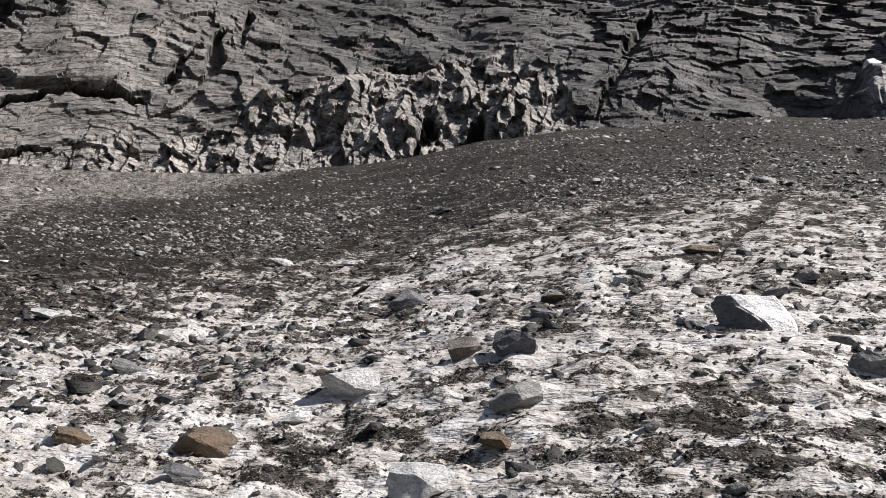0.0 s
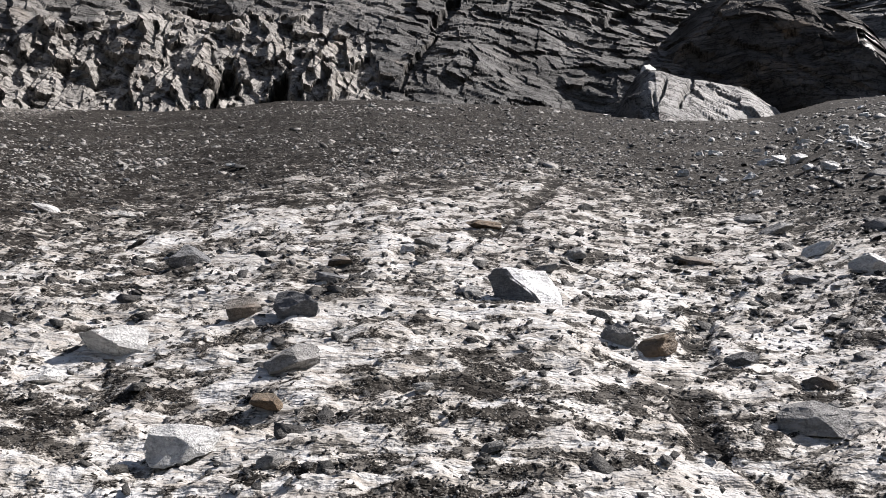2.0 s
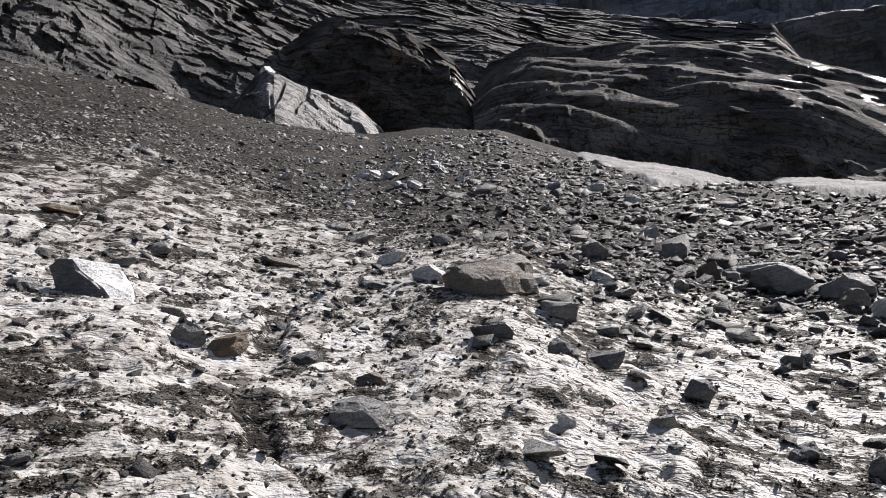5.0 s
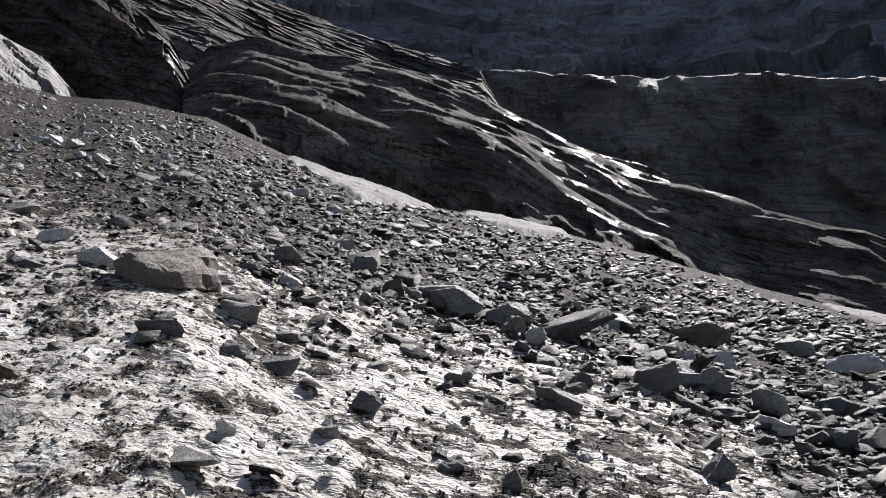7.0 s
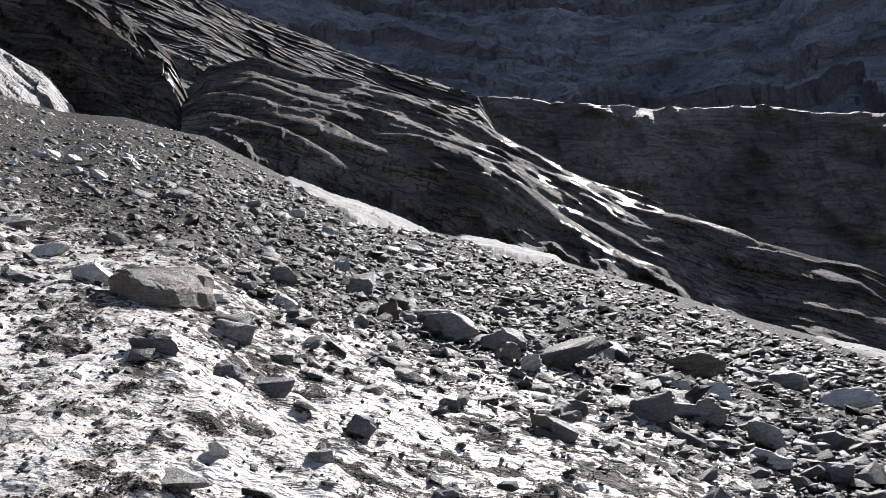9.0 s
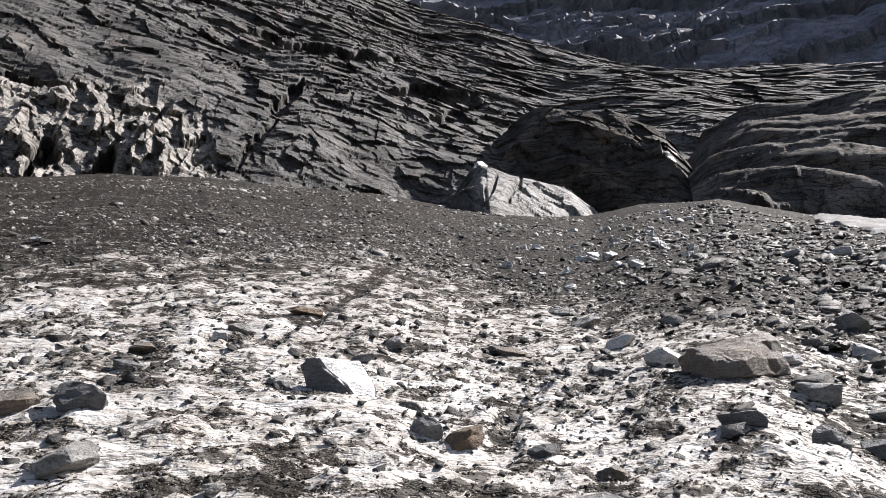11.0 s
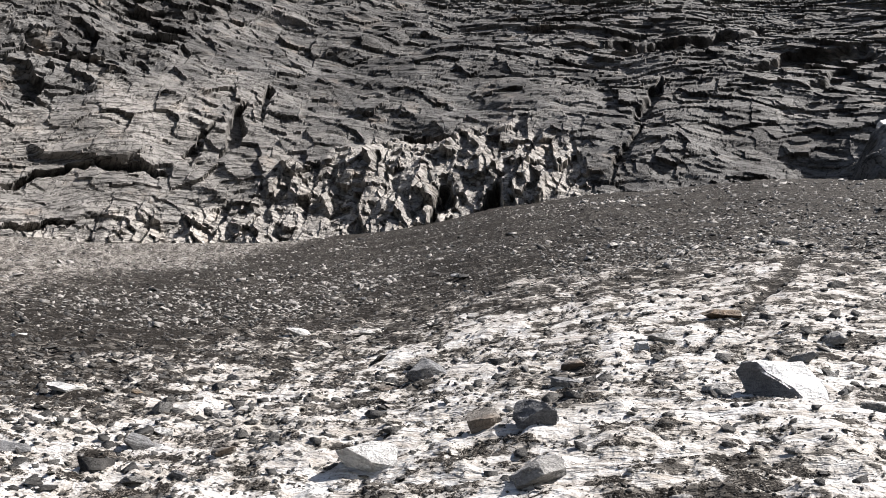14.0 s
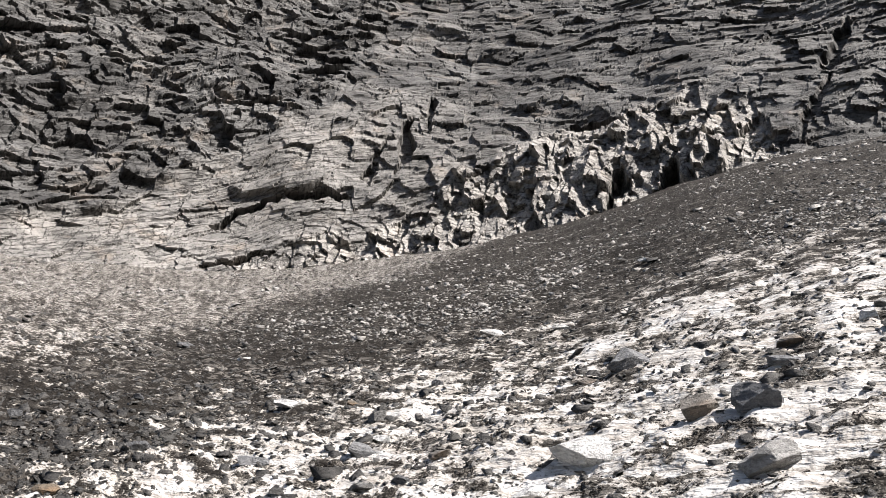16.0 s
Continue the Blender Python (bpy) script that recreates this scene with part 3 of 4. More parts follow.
def shelf_relief(A2, E2, U, V):
    S = V - 0.5 * strata_fold(A2, U)
    warp = fbm(U / 18, S / 10, 90, 3)
    a, b = turned(U, S, -30)
    off = 1.5 * plates(a / 12, b / 8, 91, 1.6, 1.6, 0, -0.5, 0.2) + 0.9 * plates(a / 5, b / 3.6, 92, 1.6, 1.6, 0, -0.5, 0.2) + 0.4 * plates(U / 2.4, S / 1.7, 94, 1.5, 1.5, 0, -0.3)
    return off + 4.0 * broken(U / 15, S / 13, 96, 3, 0.45) + 3 * fbm(U / 26, V / 22, 93, 2), S


def far_relief(A2, E2, U, V):
    S = V - 0.3 * strata_fold(A2, U)
    warp = fbm(U / 40, S / 25, 61, 3)
    off = 13 * foliated(U, S, 62, 30, 110, warp, -0.5) + 20 * broken(U / 75, S / 50, 63, 4, 0.5) + 24 * fbm(U / 110, V / 90, 64, 2)
    a, b = turned(U, S, 50)
    return off + 7 * plates(a / 60, b / 34, 65, 0.7, 0.7), S


def table(*pairs):
    xs, ys = [p[0] for p in pairs], [p[1] for p in pairs]
    return lambda a: np.interp(a, xs, ys)


wall_top = table((-80, 46), (-12, 46), (0, 44.5), (8, 43), (15, 40.5), (20.4, 39.4), (25.4, 37.4), (31.8, 35.4), (39.5, 33.1), (47.2, 31.1), (53.7, 29.0), (56.7, 28.2), (60, 27.2), (64, 20))
sheet("cliff_wall", -68, 64, 1240, 380, [
    (((-80, 2, 13, 64), (70.5, 70.5, 84, 88)), lambda a: np.minimum(rim(a) - 3.0, 24)),
    (((-80, -50, -30, -8, 4, 13, 30, 64), (86, 85, 84, 84, 86, 96, 104, 112)), lambda a: np.minimum(rim(a) + 5.5, wall_top(a) - 2.0)),
    (((-80, -47, -27, 10, 64), (108, 116, 150, 150, 140)), wall_top)],
    wall_relief, M_WALL, "tall grey gneiss rock face with cracked slabs and blocky ribs", tone=wall_tone, lift=-0.08)

spur_top = table((16.4, 25.8), (17.6, 27.4), (18.6, 28.5), (19.5, 29.0), (20.4, 28.9), (21.4, 28.5), (22.4, 28.1), (24.5, 27.3), (26.7, 26.4), (28.2, 25.2), (29.4, 23.4))
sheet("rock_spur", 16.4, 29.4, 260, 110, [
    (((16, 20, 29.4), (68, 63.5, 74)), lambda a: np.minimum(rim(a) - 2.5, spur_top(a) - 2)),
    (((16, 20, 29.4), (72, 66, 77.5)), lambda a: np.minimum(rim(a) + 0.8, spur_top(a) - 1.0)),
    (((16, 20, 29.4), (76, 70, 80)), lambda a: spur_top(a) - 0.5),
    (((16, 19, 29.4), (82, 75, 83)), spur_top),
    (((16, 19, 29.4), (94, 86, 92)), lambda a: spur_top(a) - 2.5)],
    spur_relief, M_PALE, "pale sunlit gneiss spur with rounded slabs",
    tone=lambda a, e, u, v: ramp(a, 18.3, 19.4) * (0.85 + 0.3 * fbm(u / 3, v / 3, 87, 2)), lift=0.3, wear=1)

hump_top = table((16.5, 28), (19.3, 30.0), (23.3, 31.9), (27.2, 32.5), (31.9, 31.4), (35.0, 29.2), (37.6, 24.5))
sheet("rock_hump", 16.5, 37.6, 300, 130, [
    (((16.5, 37.6), (88, 76)), lambda a: rim(a) - 4),
    (((16.5, 37.6), (98, 84)), lambda a: hump_top(a) - 1.5),
    (((16.5, 37.6), (104, 89)), hump_top),
    (((16.5, 37.6), (114, 99)), lambda a: hump_top(a) - 2)],
    hump_relief, M_HUMP, "dark shaded rock hump beside a narrow gully", wet=lambda a, e: 0.6 * spot(a, e, 35.4, 27.6, 1.6, 2.4, 30), lift=0.0)

brow = table((36.2, 25.2), (38.5, 26.2), (42.4, 26.8), (48.4, 25.7), (56, 24.3), (61.8, 21.4), (65.7, 18.2), (70.3, 15.0), (74, 13.3), (79, 10.4), (86, 7.6), (100, 2.0))
crest = table((36.2, 27), (38, 28.8), (41.4, 29.6), (49, 28.5), (53.6, 27.6), (60.1, 25.2), (63, 23.6), (69, 20.2), (75, 17.4), (80, 14.2), (86, 11.7), (89.8, 8.4), (92, 5.6), (100, 3.0))
sheet("rock_slabs", 36.2, 100, 620, 190, [
    (68.5, lambda a: rim(a) - 3),
    (80.0, brow),
    (((36, 72, 80, 100), (93.5, 93.5, 89, 86)), crest),
    (125.0, lambda a: crest(a) - 3)],
    slab_relief, M_DARK, "dark glacier-polished rock slabs, wet and shining on top", wet=lambda a, e: ramp(a, 57, 62) * (1 - ramp(a, 76, 82)), lift=0.25, wear=1)

shelf = table((55, 26), (57.5, 27.6), (61, 27.4), (66.7, 26.4), (73, 25.4), (77, 24.8), (83, 23.6), (89, 21.8), (95, 19.3), (106, 16))
sheet("rock_shelf", 55, 106, 360, 90, [
    (142.0, table((55, 16), (106, -4))),
    (160.0, shelf),
    (168.0, lambda a: shelf(a) - 0.35),
    (204.0, lambda a: shelf(a) - 3)],
    shelf_relief, M_SHELF, "dark shaded rock step with a rubble-strewn sunlit shelf", lift=0.1, wear=1)

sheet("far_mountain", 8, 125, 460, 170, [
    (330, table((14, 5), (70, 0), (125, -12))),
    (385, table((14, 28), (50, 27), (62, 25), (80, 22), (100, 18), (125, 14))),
    # crest out of view, raised past azimuth 84 to shade the slabs' right end
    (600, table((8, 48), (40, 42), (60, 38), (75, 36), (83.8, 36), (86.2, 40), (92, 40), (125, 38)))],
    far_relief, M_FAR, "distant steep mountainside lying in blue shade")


# ---- snow left along the foot of the slabs ----
def snow_patch(a0, a1, inner, fill, label):
    """A strip of old snow on the ground: inner gives its near edge in metres by azimuth, the far edge is the foot of the rock."""
    n, m = 150, 46
    a = np.linspace(a0, a1, n)[:, None] + np.zeros((1, m))
    near = np.interp(a[:, 0], *inner)[:, None] + 2.5 * vnoise(a[:, :1] * 1.7, a[:, :1] * 0, 71)
    v = np.linspace(0, 1, m)[None]
    d = 1 / ((1 - v) / near + v / 70.8)
    x, y = d * np.sin(np.radians(a)), d * np.cos(np.radians(a))
    z = land(x, y)[0]
    edge = ramp(v, 0, 0.18) * ramp(a, a0, a0 + 1.2) * (1 - ramp(a, a1 - 1.2, a1))
    z = z - 0.25 + edge * (0.5 + 0.35 * fbm(x / 5, y / 5, 72, 3) + 0.12 * fbm(x / 0.9, y / 0.9, 73, 3)) * fill
    ob = new("snow_patch", grid_mesh("snow_patch", np.stack([x, y, z], -1)))
    ob.data.materials.append(M_SNOW)
    return tagged(ob, label, "snow", kind="structure")


def snow_material():
    k = Nodes("old_snow")
    po = k.coords("position")
    n1, n2 = k.noise(po, 0.6, 6), k.noise(po, 5.0, 8, 0.7)
    c = k.mix(k.steps(n1, (0.35, 0.0), (0.65, 1.0)), (0.20, 0.194, 0.186), (0.38, 0.374, 0.367))
    c = k.mix(k.math("MULTIPLY", k.steps(n2, (0.33, 1.0), (0.5, 0.0)), 0.5), c, (0.2, 0.185, 0.165))
    k.bsdf.inputs["Specular IOR Level"].default_value = 0.1
    return k.finish(c, 0.9, (n1, 0.3, 0.5), (n2, 0.1, 0.7))


M_SNOW = snow_material()
snow_patch(43.6, 56.2, ((43, 47, 50, 53, 56), (62, 40, 33, 36, 58)), 1.0, "grey old snow strip along the foot of the rock slabs")
snow_patch(57.2, 66.5, ((57, 60, 63, 65, 67), (60, 44, 40, 46, 60)), 1.0, "grey old snow strip along the foot of the rock slabs")
snow_patch(82.0, 98.0, ((82, 86, 90, 94, 98), (64, 46, 36, 34, 40)), 0.6, "gritty grey snow patch below the wet slabs")


# ---- loose stones ----
def rock_mesh(name, seed, w, depth, h, planes=9, cuts=2, rough=0.05, faces=()):
    """An angular broken stone: a box cut by planes, edges worn by a small bevel, faces left uneven. Size in metres."""
    r = random.Random(seed)
    bm = bmesh.new()
    bmesh.ops.create_cube(bm, size=2.0)
    for k in range(planes + len(faces)):
        n = Vector((r.gauss(0, 1), r.gauss(0, 1), r.gauss(0.25, 0.7))).normalized()
        at = n * r.uniform(0.58, 0.98)
        if k < len(faces):
            n = Vector(faces[k][:3]).normalized()
            at = n * faces[k][3]
        res = bmesh.ops.bisect_plane(bm, geom=bm.verts[:] + bm.edges[:] + bm.faces[:], plane_co=at, plane_no=n, clear_outer=True)
        rim_edges = [g for g in res["geom_cut"] if isinstance(g, bmesh.types.BMEdge)]
        if len(rim_edges) > 2:
            bmesh.ops.contextual_create(bm, geom=rim_edges)
    bmesh.ops.remove_doubles(bm, verts=bm.verts, dist=0.02)
    bmesh.ops.bevel(bm, geom=bm.edges[:], offset=0.05, segments=1, affect="EDGES", clamp_overlap=True)
    bmesh.ops.triangulate(bm, faces=bm.faces)
    if cuts:
        bmesh.ops.subdivide_edges(bm, edges=[e for e in bm.edges if e.calc_length() > 0.25], cuts=cuts, use_grid_fill=True)
        bmesh.ops.triangulate(bm, faces=bm.faces)
    shift = Vector((r.uniform(0, 50), r.uniform(0, 50), r.uniform(0, 50)))
    for v in bm.verts:
        v.co += Vector((noise.noise(v.co * 1.8 + shift), noise.noise(v.co * 1.8 - shift), noise.noise(v.co * 2.6 + shift * 2))) * rough * 2
        v.co += v.co.normalized() * rough * noise.noise(v.co * 6 + shift)
    lo = [min(v.co[i] for v in bm.verts) for i in range(3)]
    hi = [max(v.co[i] for v in bm.verts) for i in range(3)]
    size = (w, depth, h)
    for v in bm.verts:
        v.co = Vector([((v.co[i] - lo[i]) / (hi[i] - lo[i]) - 0.5) * size[i] for i in range(3)])
    me = bpy.data.meshes.new(name)
    bm.to_mesh(me)
    bm.free()
    return me


KINDS = {
    "white": (M_WHITE, "white sunlit stone resting on the ice"),
    "pale": (M_LIGHT, "pale grey angular stone on the ice"),
    "grey": (M_GREY, "grey gneiss stone lying on the ice"),
    "dark": (M_DARKSTONE, "dark speckled stone sunk in the ice"),
    "brown": (M_BROWN, "brownish grey angular boulder on the ice"),
    "rust": (M_RUST, "rust-stained ochre stone on the ice"),
    "slab": (M_GREY, "flat grey stone slab tilted on the ice"),
    "plank": (M_GREY, "long thin grey stone slab leaning on rubble"),
}
made_rocks = []


def rock(kind, x, y, w, depth, h, yaw, tilt, seed=None, planes=None, faces=()):
    material, label = KINDS[kind]
    count = len(made_rocks)
    name = "boulder" if w > 0.45 else "stone"
    flat = kind in ("slab", "plank")
    me = rock_mesh(name, 900 + count if seed is None else seed, w * 1.05, depth, h * 1.25, planes or (8 if flat else 11 + count % 4), 3 if w > 0.4 else 2, faces=faces)
    me.materials.append(material)
    ob = new(name, me)
    ob.matrix_world = pose(x, y, land_z(x, y) + 0.36 * h, 18 * math.cos(radians(yaw)), tilt, yaw)
    tagged(ob, label, "boulder" if w > 0.45 else "stone", group="stones on the glacier")
    made_rocks.append(ob)
    return ob


boulder = rock("dark", 0.73, 5.36, 0.52, 0.40, 0.27, -8, 0, 31, 4, ((-0.80, -0.58, 0.10, 0.05), (0.45, -0.50, 0.74, 0.30), (-0.8, 0.1, 0.55, 0.70), (0.9, 0.1, 0.3, 0.86)))
boulder.data.materials.append(M_WHITE_FACE)
white_side = Vector((0.45, -0.50, 0.74)).normalized()
# faces turned right, forward and up get the white material
for face in boulder.data.polygons:
    n = Vector((face.normal.x * 0.54, face.normal.y * 0.42, face.normal.z * 0.375)).normalized()
    face.material_index = 1 if n.dot(white_side) > 0.80 else 0
tagged(boulder, "dark boulder with one white face, on the ice", "boulder")
rock("dark", -0.83, 4.76, 0.28, 0.19, 0.14, -2, 6)
rock("slab", -0.72, 4.05, 0.28, 0.2, 0.12, 25, -8)
rock("brown", -1.17, 4.84, 0.21, 0.14, 0.12, 2, -14)
rock("pale", -1.85, 4.56, 0.37, 0.24, 0.15, 10, 6)
rock("pale", -2.06, 4.18, 0.28, 0.19, 0.09, 34, -14)
rock("rust", -0.77, 3.71, 0.18, 0.12, 0.07, 12, 12)
rock("pale", -1.06, 3.38, 0.28, 0.2, 0.13, 25, 0)
rock("grey", -0.66, 3.2, 0.11, 0.08, 0.05, 12, -14)
rock("dark", -2.08, 6.55, 0.37, 0.26, 0.2, 25, -8)
rock("brown", -2.39, 6.4, 0.24, 0.17, 0.09, 8, 0)
rock("brown", -0.69, 6.25, 0.25, 0.18, 0.07, 14, -8)
rock("dark", -0.74, 5.91, 0.23, 0.16, 0.06, 7, 0)
rock("rust", 0.69, 7.85, 0.38, 0.27, 0.08, 3, 0)
rock("white", -0.13, 6.63, 0.15, 0.11, 0.12, -11, 12)
rock("grey", 0.06, 6.9, 0.27, 0.19, 0.10, 8, 6)
rock("grey", 1.42, 6.76, 0.21, 0.15, 0.09, -12, -8)
rock("brown", 2.58, 6.95, 0.46, 0.33, 0.10, -20, 6)
rock("rust", 1.4, 4.54, 0.25, 0.17, 0.10, -9, -14)
rock("grey", 1.17, 4.6, 0.18, 0.13, 0.12, -6, -14)
rock("slab", 0.35, 5.58, 0.21, 0.16, 0.06, 4, 12)
rock("white", 8.61, 16.71, 0.5, 0.35, 0.16, -19, 12)
rock("white", -3.64, 14.09, 0.3, 0.21, 0.07, 14, 6)
rock("white", -3.75, 9.39, 0.24, 0.17, 0.07, 37, 12)
rock("white", -4.8, 9.43, 0.4, 0.28, 0.09, 35, 6)
rock("white", 5.69, 11.69, 0.25, 0.18, 0.11, -11, -8)
rock("grey", 4.2, 9.0, 0.41, 0.28, 0.09, -25, 0)
rock("grey", 4.14, 8.16, 0.35, 0.24, 0.10, -19, -14)
rock("pale", 3.78, 6.79, 0.34, 0.24, 0.11, -41, -14)
rock("dark", 3.16, 6.04, 0.27, 0.19, 0.06, -13, 0)
rock("grey", -0.04, 3.83, 0.11, 0.08, 0.04, 16, 0)
rock("grey", 1.02, 6.06, 0.2, 0.14, 0.07, -10, -8)
rock("slab", 1.83, 3.64, 0.30, 0.2, 0.11, -37, 6)
rock("brown", 3.94, 5.27, 0.86, 0.62, 0.32, -33, 0, 33, 4, ((0.15, -0.55, 0.82, 0.45), (-0.9, -0.4, 0.1, 0.78), (0.75, -0.3, 0.5, 0.72), (-0.4, 0.3, 0.85, 0.62)))
rock("slab", 4.22, 4.72, 0.3, 0.21, 0.14, -34, 12)
rock("dark", 3.47, 3.86, 0.21, 0.15, 0.16, -55, 6)
rock("dark", 3.80, 3.80, 0.25, 0.15, 0.13, -37, -8)
rock("grey", 6.84, 6.90, 0.36, 0.26, 0.21, -41, -8)
rock("slab", 4.45, 4.41, 0.19, 0.13, 0.06, -56, 6)
rock("white", 5.82, 5.78, 0.24, 0.17, 0.15, -35, 6)
rock("grey", 8.57, 7.05, 0.35, 0.24, 0.25, -49, 12)
rock("grey", 8.49, 5.51, 0.81, 0.57, 0.34, -64, -8)
rock("grey", 8.81, 4.86, 0.61, 0.43, 0.26, -64, -8)
rock("brown", 8.42, 4.56, 0.34, 0.24, 0.24, -50, 6)
rock("white", 8.20, 4.15, 0.25, 0.17, 0.17, -73, -14)
rock("pale", 11.62, 4.49, 0.57, 0.40, 0.24, -79, 12)
rock("brown", 13.38, 3.67, 0.86, 0.60, 0.36, -76, -8)
rock("dark", 8.10, 2.74, 0.52, 0.36, 0.26, -85, -14)
rock("grey", 9.18, 2.48, 0.42, 0.30, 0.28, -83, -8)
rock("slab", 9.2, 1.86, 0.34, 0.24, 0.30, -66, -8)
rock("pale", 8.46, 1.75, 0.42, 0.29, 0.17, -68, 0)
rock("white", 10.97, 3.27, 0.29, 0.21, 0.13, -79, -8)
rock("pale", 11.68, 2.97, 0.4, 0.28, 0.26, -75, -8)
rock("pale", 16.01, 1.81, 1.17, 0.82, 0.34, -92, -8)
rock("dark", 8.73, 1.19, 0.32, 0.22, 0.21, -69, 6)
rock("dark", 10.91, 1.45, 0.5, 0.35, 0.21, -88, 0)
rock("brown", 7.87, 6.01, 0.28, 0.20, 0.21, -55, -8)
rock("grey", 8.31, 6.02, 0.24, 0.17, 0.17, -61, 0)
rock("dark", 12.10, 6.77, 0.41, 0.29, 0.17, -66, 12)
rock("brown", 13.86, 6.92, 0.46, 0.32, 0.19, -61, 12)
rock("dark", 3.15, 4.23, 0.29, 0.20, 0.10, -32, 0)
rock("slab", 2.39, 2.91, 0.29, 0.21, 0.06, -52, 0)
rock("pale", 2.72, 3.05, 0.1, 0.07, 0.07, -33, 6)
rock("slab", 3.27, 2.90, 0.14, 0.10, 0.07, -43, -8)
rock("dark", 3.84, 2.50, 0.16, 0.11, 0.08, -57, -8)
rock("white", 5.00, 2.21, 0.11, 0.07, 0.05, -79, -14)
rock("dark", 5.80, 1.57, 0.24, 0.17, 0.19, -62, 0)
rock("pale", 14.58, 0.81, 0.48, 0.34, 0.20, -77, -14)
rock("white", 13.87, 0.14, 0.33, 0.23, 0.15, -88, 6)
rock("pale", 17.20, 17.05, 0.66, 0.46, 0.28, -49, 12)
rock("white", 14.43, 12.95, 0.4, 0.28, 0.23, -39, 6)
rock("white", 9.92, 8.64, 0.32, 0.22, 0.19, -62, -8)
rock("white", 4.75, 5.55, 0.19, 0.13, 0.10, -37, -8)
rock("dark", 4.03, 2.22, 0.12, 0.09, 0.09, -72, -8)
rock("dark", 4.01, 3.24, 0.19, 0.13, 0.13, -39, 6)
rock("brown", 19.96, 1.15, 0.66, 0.46, 0.28, -91, 0)
rock("grey", 16.86, 2.83, 0.75, 0.53, 0.32, -69, 0)
rock("slab", 9.30, 6.12, 0.95, 0.42, 0.22, -60, 2, 53)
rock("slab", 19.39, 0.62, 0.99, 0.69, 0.27, -86, 0)
rock("plank", 8.95, 2.75, 1.35, 0.26, 0.16, -50, 8, 41, 4)
rock("grey", 12.06, 13.41, 0.54, 0.38, 0.15, -54, -14)
rock("brown", 2.12, 4.05, 0.18, 0.13, 0.08, -20, 4)
rock("white", 3.65, 5.80, 0.32, 0.2, 0.15, -35, 10)
rock("rust", -2.35, 3.72, 0.31, 0.22, 0.13, 20, -8)
rock("dark", -2.26, 3.39, 0.19, 0.13, 0.07, 34, 12)
rock("rust", -3.07, 3.6, 0.2, 0.14, 0.06, 28, 12)
rock("dark", -3.70, 4.83, 0.26, 0.18, 0.10, 53, 12)
rock("pale", -3.71, 5.08, 0.15, 0.11, 0.05, 36, 0)
rock("brown", -3.02, 4.82, 0.17, 0.12, 0.04, 20, -14)
rock("white", -5.22, 5.69, 0.3, 0.21, 0.07, 51, 6)
rock("rust", -4.62, 5.93, 0.13, 0.09, 0.06, 38, 6)
rock("rust", -4.83, 3.05, 0.16, 0.11, 0.06, 58, -8)
rock("dark", -10.35, 8.75, 0.29, 0.2, 0.07, 65, 6)
rock("white", -8.32, 8.13, 0.22, 0.15, 0.06, 61, -14)
rock("dark", -4.39, 4.4, 0.25, 0.18, 0.06, 45, 6)

# the pale block wedged on the spur's crest, at the mouth of the gully
wedge = new("boulder", rock_mesh("boulder", 77, 1.7, 1.3, 1.0, 12, 2))
wedge.data.materials.append(M_LIGHT)
perch = 76.5 * way(19.4, 0)
wedge.matrix_world = pose(perch.x, perch.y, EYE + 76.5 * math.tan(radians(28.9)), 0, -24, 20)
tagged(wedge, "pale block wedged on the crest of the rock spur", "boulder")

# smaller stones without a place of their own in the account above
STONES = [rock_mesh("stone", 100 + i, 1.0, 0.6 + 0.1 * (i % 4), 0.3 + 0.08 * (i % 5), 9 + i % 5, 1) for i in range(12)]
rng = random.Random(5)
count = 0
while count < 200:
    a = rng.uniform(-62, 98)
    d = 1 / rng.uniform(1 / 26, 1 / 3.2)
    right = a > 36 and d > 6.5
    if rng.random() > (1.0 if right else 0.16):
        continue
    x, y = d * math.sin(radians(a)), d * math.cos(radians(a))
    if any((o.location.x - x) ** 2 + (o.location.y - y) ** 2 < 0.16 for o in made_rocks):
        continue
    s = rng.lognormvariate(math.log(0.155 if right else 0.09), 0.4) * (0.8 + d / 25)
    ob = new("stone", STONES[rng.randrange(12)])
    if not ob.data.materials:
        ob.data.materials.append(M_GREY if rng.random() < 0.6 else M_DARKSTONE)
    ob.matrix_world = Matrix.LocRotScale((x, y, land_z(x, y) + 0.10 * s), Euler((rng.gauss(0.25, 0.2), rng.gauss(0, 0.2), rng.uniform(0, 6.28))), (s, s, s))
    tagged(ob, "small angular grey stone lying on dirty ice", "stone", group="stones on the glacier")
    count += 1


# pale blocks shed below the spur
shed = random.Random(8)
for k in range(44):
    a, d = shed.uniform(20, 36), 1 / shed.uniform(1 / 45, 1 / 15)
    x, y, w = d * math.sin(radians(a)), d * math.cos(radians(a)), shed.uniform(0.12, 0.45)
    rock("pale", round(x, 2), round(y, 2), w, 0.75 * w, 0.5 * w, shed.uniform(-60, 60), shed.uniform(-10, 10))


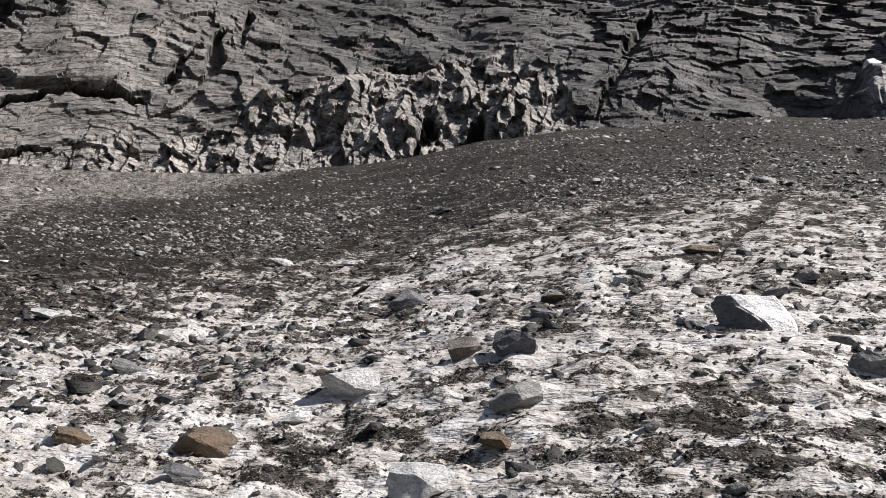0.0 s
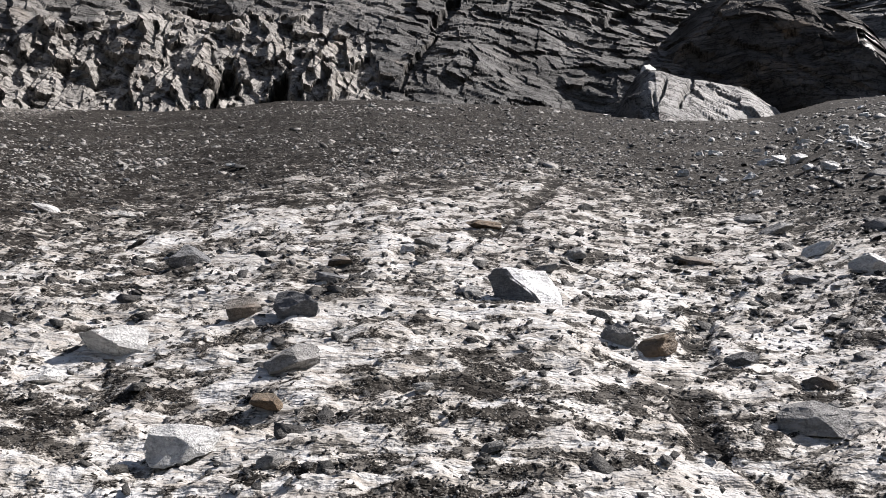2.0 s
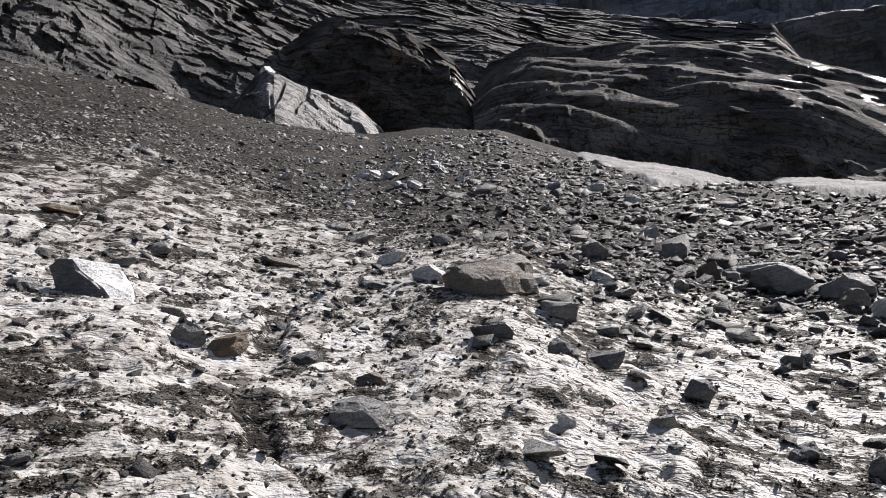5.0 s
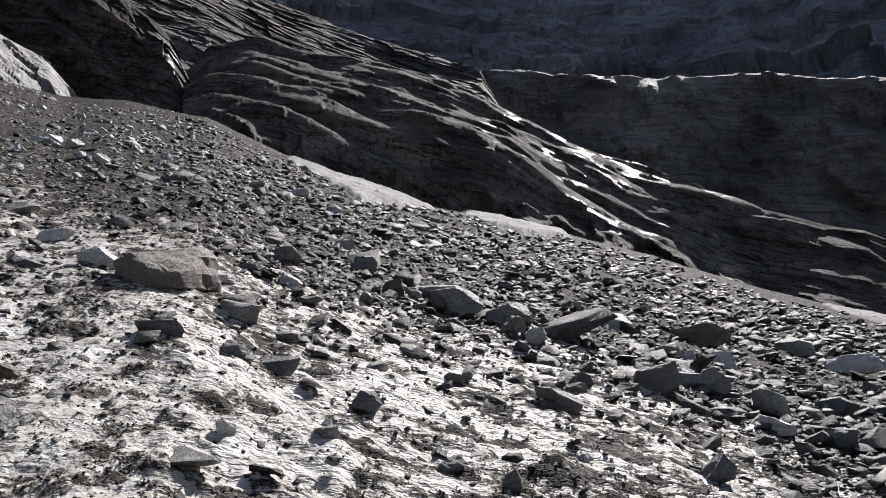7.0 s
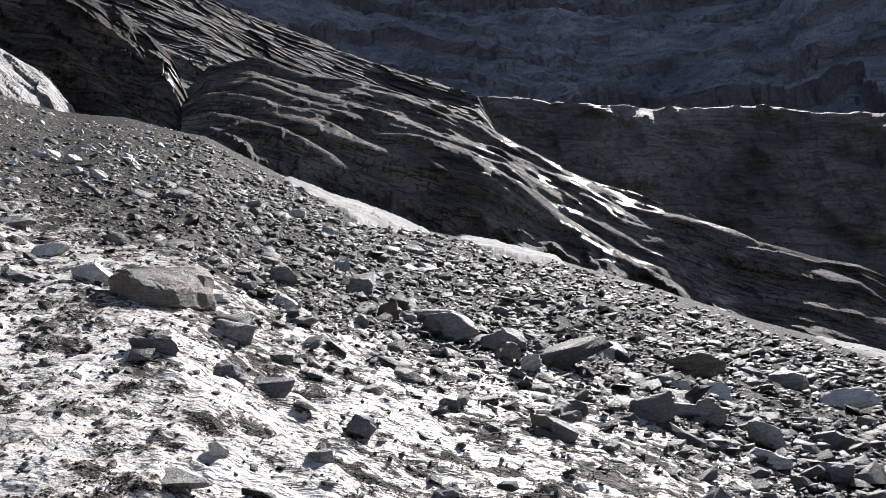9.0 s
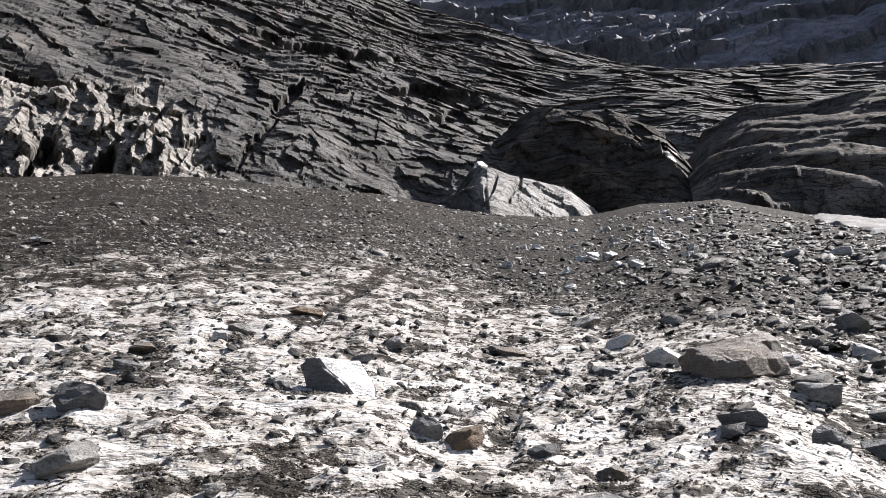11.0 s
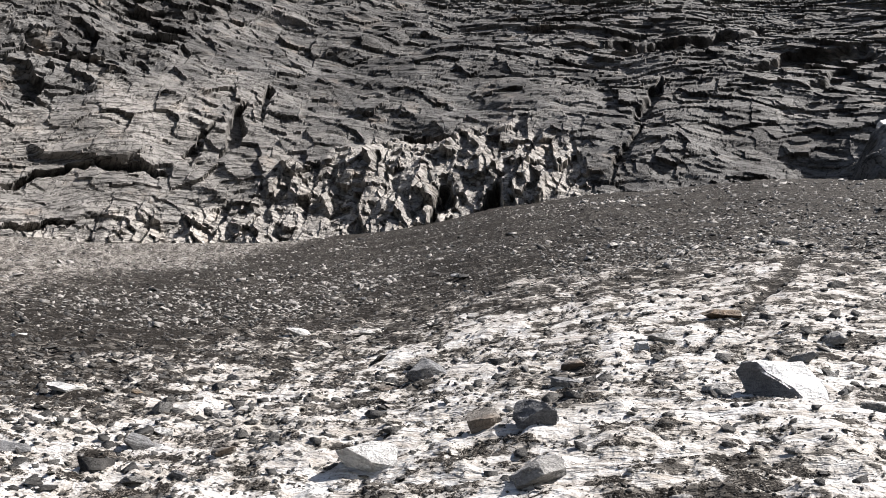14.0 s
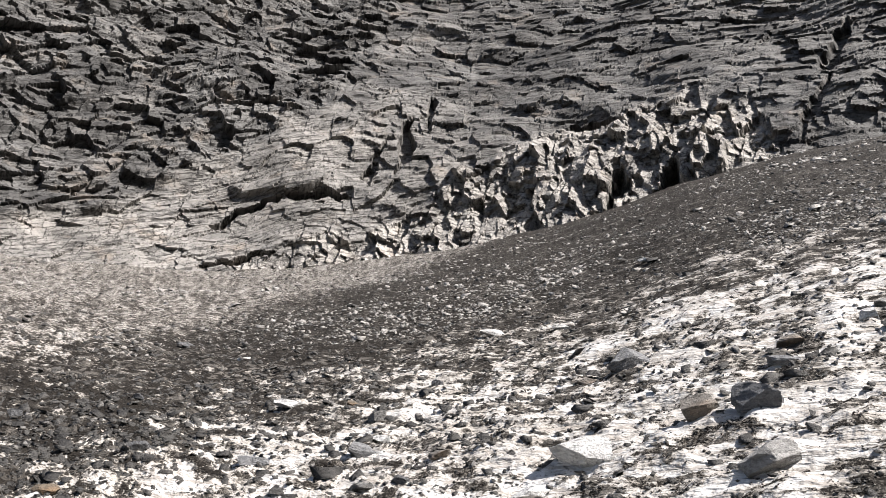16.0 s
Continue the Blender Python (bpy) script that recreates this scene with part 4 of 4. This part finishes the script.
def chips(name, n, seed, label, material, pick):
    """Loose flat pieces: pick gives their azimuth, distance and size."""
    r = np.random.default_rng(seed)
    a, d, s = pick(r, n)
    n = len(a)
    x, y = d * np.sin(np.radians(a)), d * np.cos(np.radians(a))
    z = land(x, y)[0]
    corner = np.array([(i, j, k) for k in (-1, 1) for j in (-1, 1) for i in (-1, 1)], float)
    P = corner[None] * np.stack([s, s * r.uniform(0.5, 0.95, n), s * r.uniform(0.12, 0.45, n)], -1)[:, None]
    P = P * (1 + r.uniform(-0.65, 0.35, (n, 8, 3)))
    yaw, px, py = r.uniform(0, 6.28, n), r.normal(0, 0.30, n), r.normal(0, 0.30, n)
    def turn(P, i, j, ang):
        c, q = np.cos(ang)[:, None], np.sin(ang)[:, None]
        P[..., i], P[..., j] = P[..., i] * c - P[..., j] * q, P[..., i] * q + P[..., j] * c
    turn(P, 1, 2, px), turn(P, 0, 2, py), turn(P, 0, 1, yaw)
    rise = np.tan(np.radians(rim(a))) + EYE / RIM
    P[..., 2] += rise[:, None] * (P[..., 0] * np.sin(np.radians(a))[:, None] + P[..., 1] * np.cos(np.radians(a))[:, None])
    P = P * 0.5 + np.stack([x, y, z + 0.10 * s], -1)[:, None]
    quad = np.array([(4, 5, 7, 6), (0, 1, 5, 4), (2, 6, 7, 3), (0, 4, 6, 2), (1, 3, 7, 5)])
    faces = (quad[None] + 8 * np.arange(n)[:, None, None]).reshape(-1, 4)
    me = bpy.data.meshes.new(name)
    me.vertices.add(n * 8)
    me.vertices.foreach_set("co", P.astype(np.float32).ravel())
    me.loops.add(faces.size)
    me.loops.foreach_set("vertex_index", faces.astype(np.int32).ravel())
    me.polygons.add(len(faces))
    me.polygons.foreach_set("loop_start", np.arange(0, faces.size, 4, dtype=np.int32))
    me.update(calc_edges=True)
    ob = new(name, me)
    me.materials.append(material)
    return tagged(ob, label, "stones", kind="stuff")


def rubble_edge(a):
    return np.interp(a, [30, 38, 46, 56, 66, 76, 90], [13, 9.5, 8, 8.5, 9, 8, 6])


def slate(r, n):
    a, d = r.uniform(-66, 102, n * 3), 1 / r.uniform(1 / 55, 1 / 2.6, n * 3)
    rubble = ramp(a, 32, 44) * ramp(d, rubble_edge(a) * 0.75, rubble_edge(a) * 1.35)
    keep = r.random(n * 3) < np.clip(0.03 + (0.34 - 0.22 * ramp(a, 30, 40)) * ramp(d, 3.8, 7) + 0.7 * ramp(grit_density(a, d), 0.48, 0.75) + 0.8 * rubble, 0, 1)
    a, d, rubble = a[keep][:n], d[keep][:n], rubble[keep][:n]
    size = np.exp(r.normal(math.log(0.028), 0.55, len(a))) * (0.5 + d / 14) * (1 - 0.30 * (1 - ramp(a, -14, 8)) * ramp(d, 7, 12)) * (1 + 0.7 * rubble + 0.7 * rubble * ramp(d, 10, 24))
    return a, d, np.minimum(size, 0.45)


def crumbs(r, n):
    a, d = r.uniform(-66, 60, n * 3), 1 / r.uniform(1 / 68, 1 / 12, n * 3)
    patchy = vnoise(d * np.sin(np.radians(a)) / 3.5, d * np.cos(np.radians(a)) / 7, 19)
    keep = r.random(n * 3) < 0.25 + 0.75 * ramp(patchy, -0.15, 0.25)
    a, d = a[keep][:n], d[keep][:n]
    return a, d, np.exp(r.normal(math.log(0.027), 0.5, len(a))) * (0.5 + d / 13)


def rubble_slabs(r, n):
    a, d = r.uniform(30, 100, n * 3), 1 / r.uniform(1 / 45, 1 / 4.5, n * 3)
    edge = rubble_edge(a)
    keep = r.random(n * 3) < 0.015 + 0.98 * ramp(d, edge * 0.6, edge * 1.4)
    a, d = a[keep][:n], d[keep][:n]
    return a, d, np.exp(r.normal(math.log(0.115), 0.5, len(a))) * (0.7 + d / 30)


chips("rock_chips", 58000, 3, "dark slaty rock chips scattered over the ice", M_CHIP, slate)
chips("pale_chips", 14000, 12, "pale rock and ice crumbs strewn over dark grit", M_CRUMB, crumbs)
chips("rubble", 2200, 21, "grey angular slabs of rubble lying on the glacier", M_RUBBLE, rubble_slabs)


def gravel(name, n, seed, label):
    """Single grains lying on the grit nearest to the standing place."""
    r = np.random.default_rng(seed)
    a, d = r.uniform(-64, 100, n * 3), 1 / r.uniform(1 / 7.5, 1 / 2.7, n * 3)
    x, y = d * np.sin(np.radians(a)), d * np.cos(np.radians(a))
    z, dirt, _ = land(x, y)
    keep = r.random(n * 3) < 0.10 + 0.7 * ramp(dirt, 0.40, 0.62)
    x, y, z = x[keep][:n], y[keep][:n], z[keep][:n]
    n = len(x)
    s = np.exp(r.normal(math.log(0.006), 0.35, n))
    tip = np.array([(1, 0, 0), (0, 1, 0), (-1, 0, 0), (0, -1, 0), (0, 0, 0.7), (0, 0, -0.7)], float)
    P = tip[None] * s[:, None, None] * r.uniform(0.6, 1.3, (n, 6, 1)) + r.normal(0, 0.15, (n, 6, 3)) * s[:, None, None]
    yaw = r.uniform(0, 6.28, n)
    c, q = np.cos(yaw)[:, None], np.sin(yaw)[:, None]
    P = np.stack([P[..., 0] * c - P[..., 1] * q, P[..., 0] * q + P[..., 1] * c, P[..., 2]], -1)
    P = P + np.stack([x, y, z + 0.35 * s], -1)[:, None]
    tri = np.array([(0, 1, 4), (1, 2, 4), (2, 3, 4), (3, 0, 4), (1, 0, 5), (2, 1, 5), (3, 2, 5), (0, 3, 5)])
    faces = (tri[None] + 6 * np.arange(n)[:, None, None]).reshape(-1, 3)
    me = bpy.data.meshes.new(name)
    me.vertices.add(n * 6)
    me.vertices.foreach_set("co", P.astype(np.float32).ravel())
    me.loops.add(faces.size)
    me.loops.foreach_set("vertex_index", faces.astype(np.int32).ravel())
    me.polygons.add(len(faces))
    me.polygons.foreach_set("loop_start", np.arange(0, faces.size, 3, dtype=np.int32))
    me.update(calc_edges=True)
    ob = new(name, me)
    k = Nodes("mixed_gravel")
    pick = k.add("NewGeometry").outputs["Random Per Island"]
    k.bsdf.inputs["Specular IOR Level"].default_value = 0.3
    me.materials.append(k.finish(k.steps(pick, (0.0, (0.018, 0.016, 0.014)), (0.55, (0.06, 0.055, 0.05)), (0.75, (0.16, 0.15, 0.135)), (1.0, (0.34, 0.32, 0.30))), 0.7))
    return tagged(ob, label, "gravel", kind="stuff")


gravel("gravel", 26000, 9, "fine dark and pale gravel strewn on the ice")
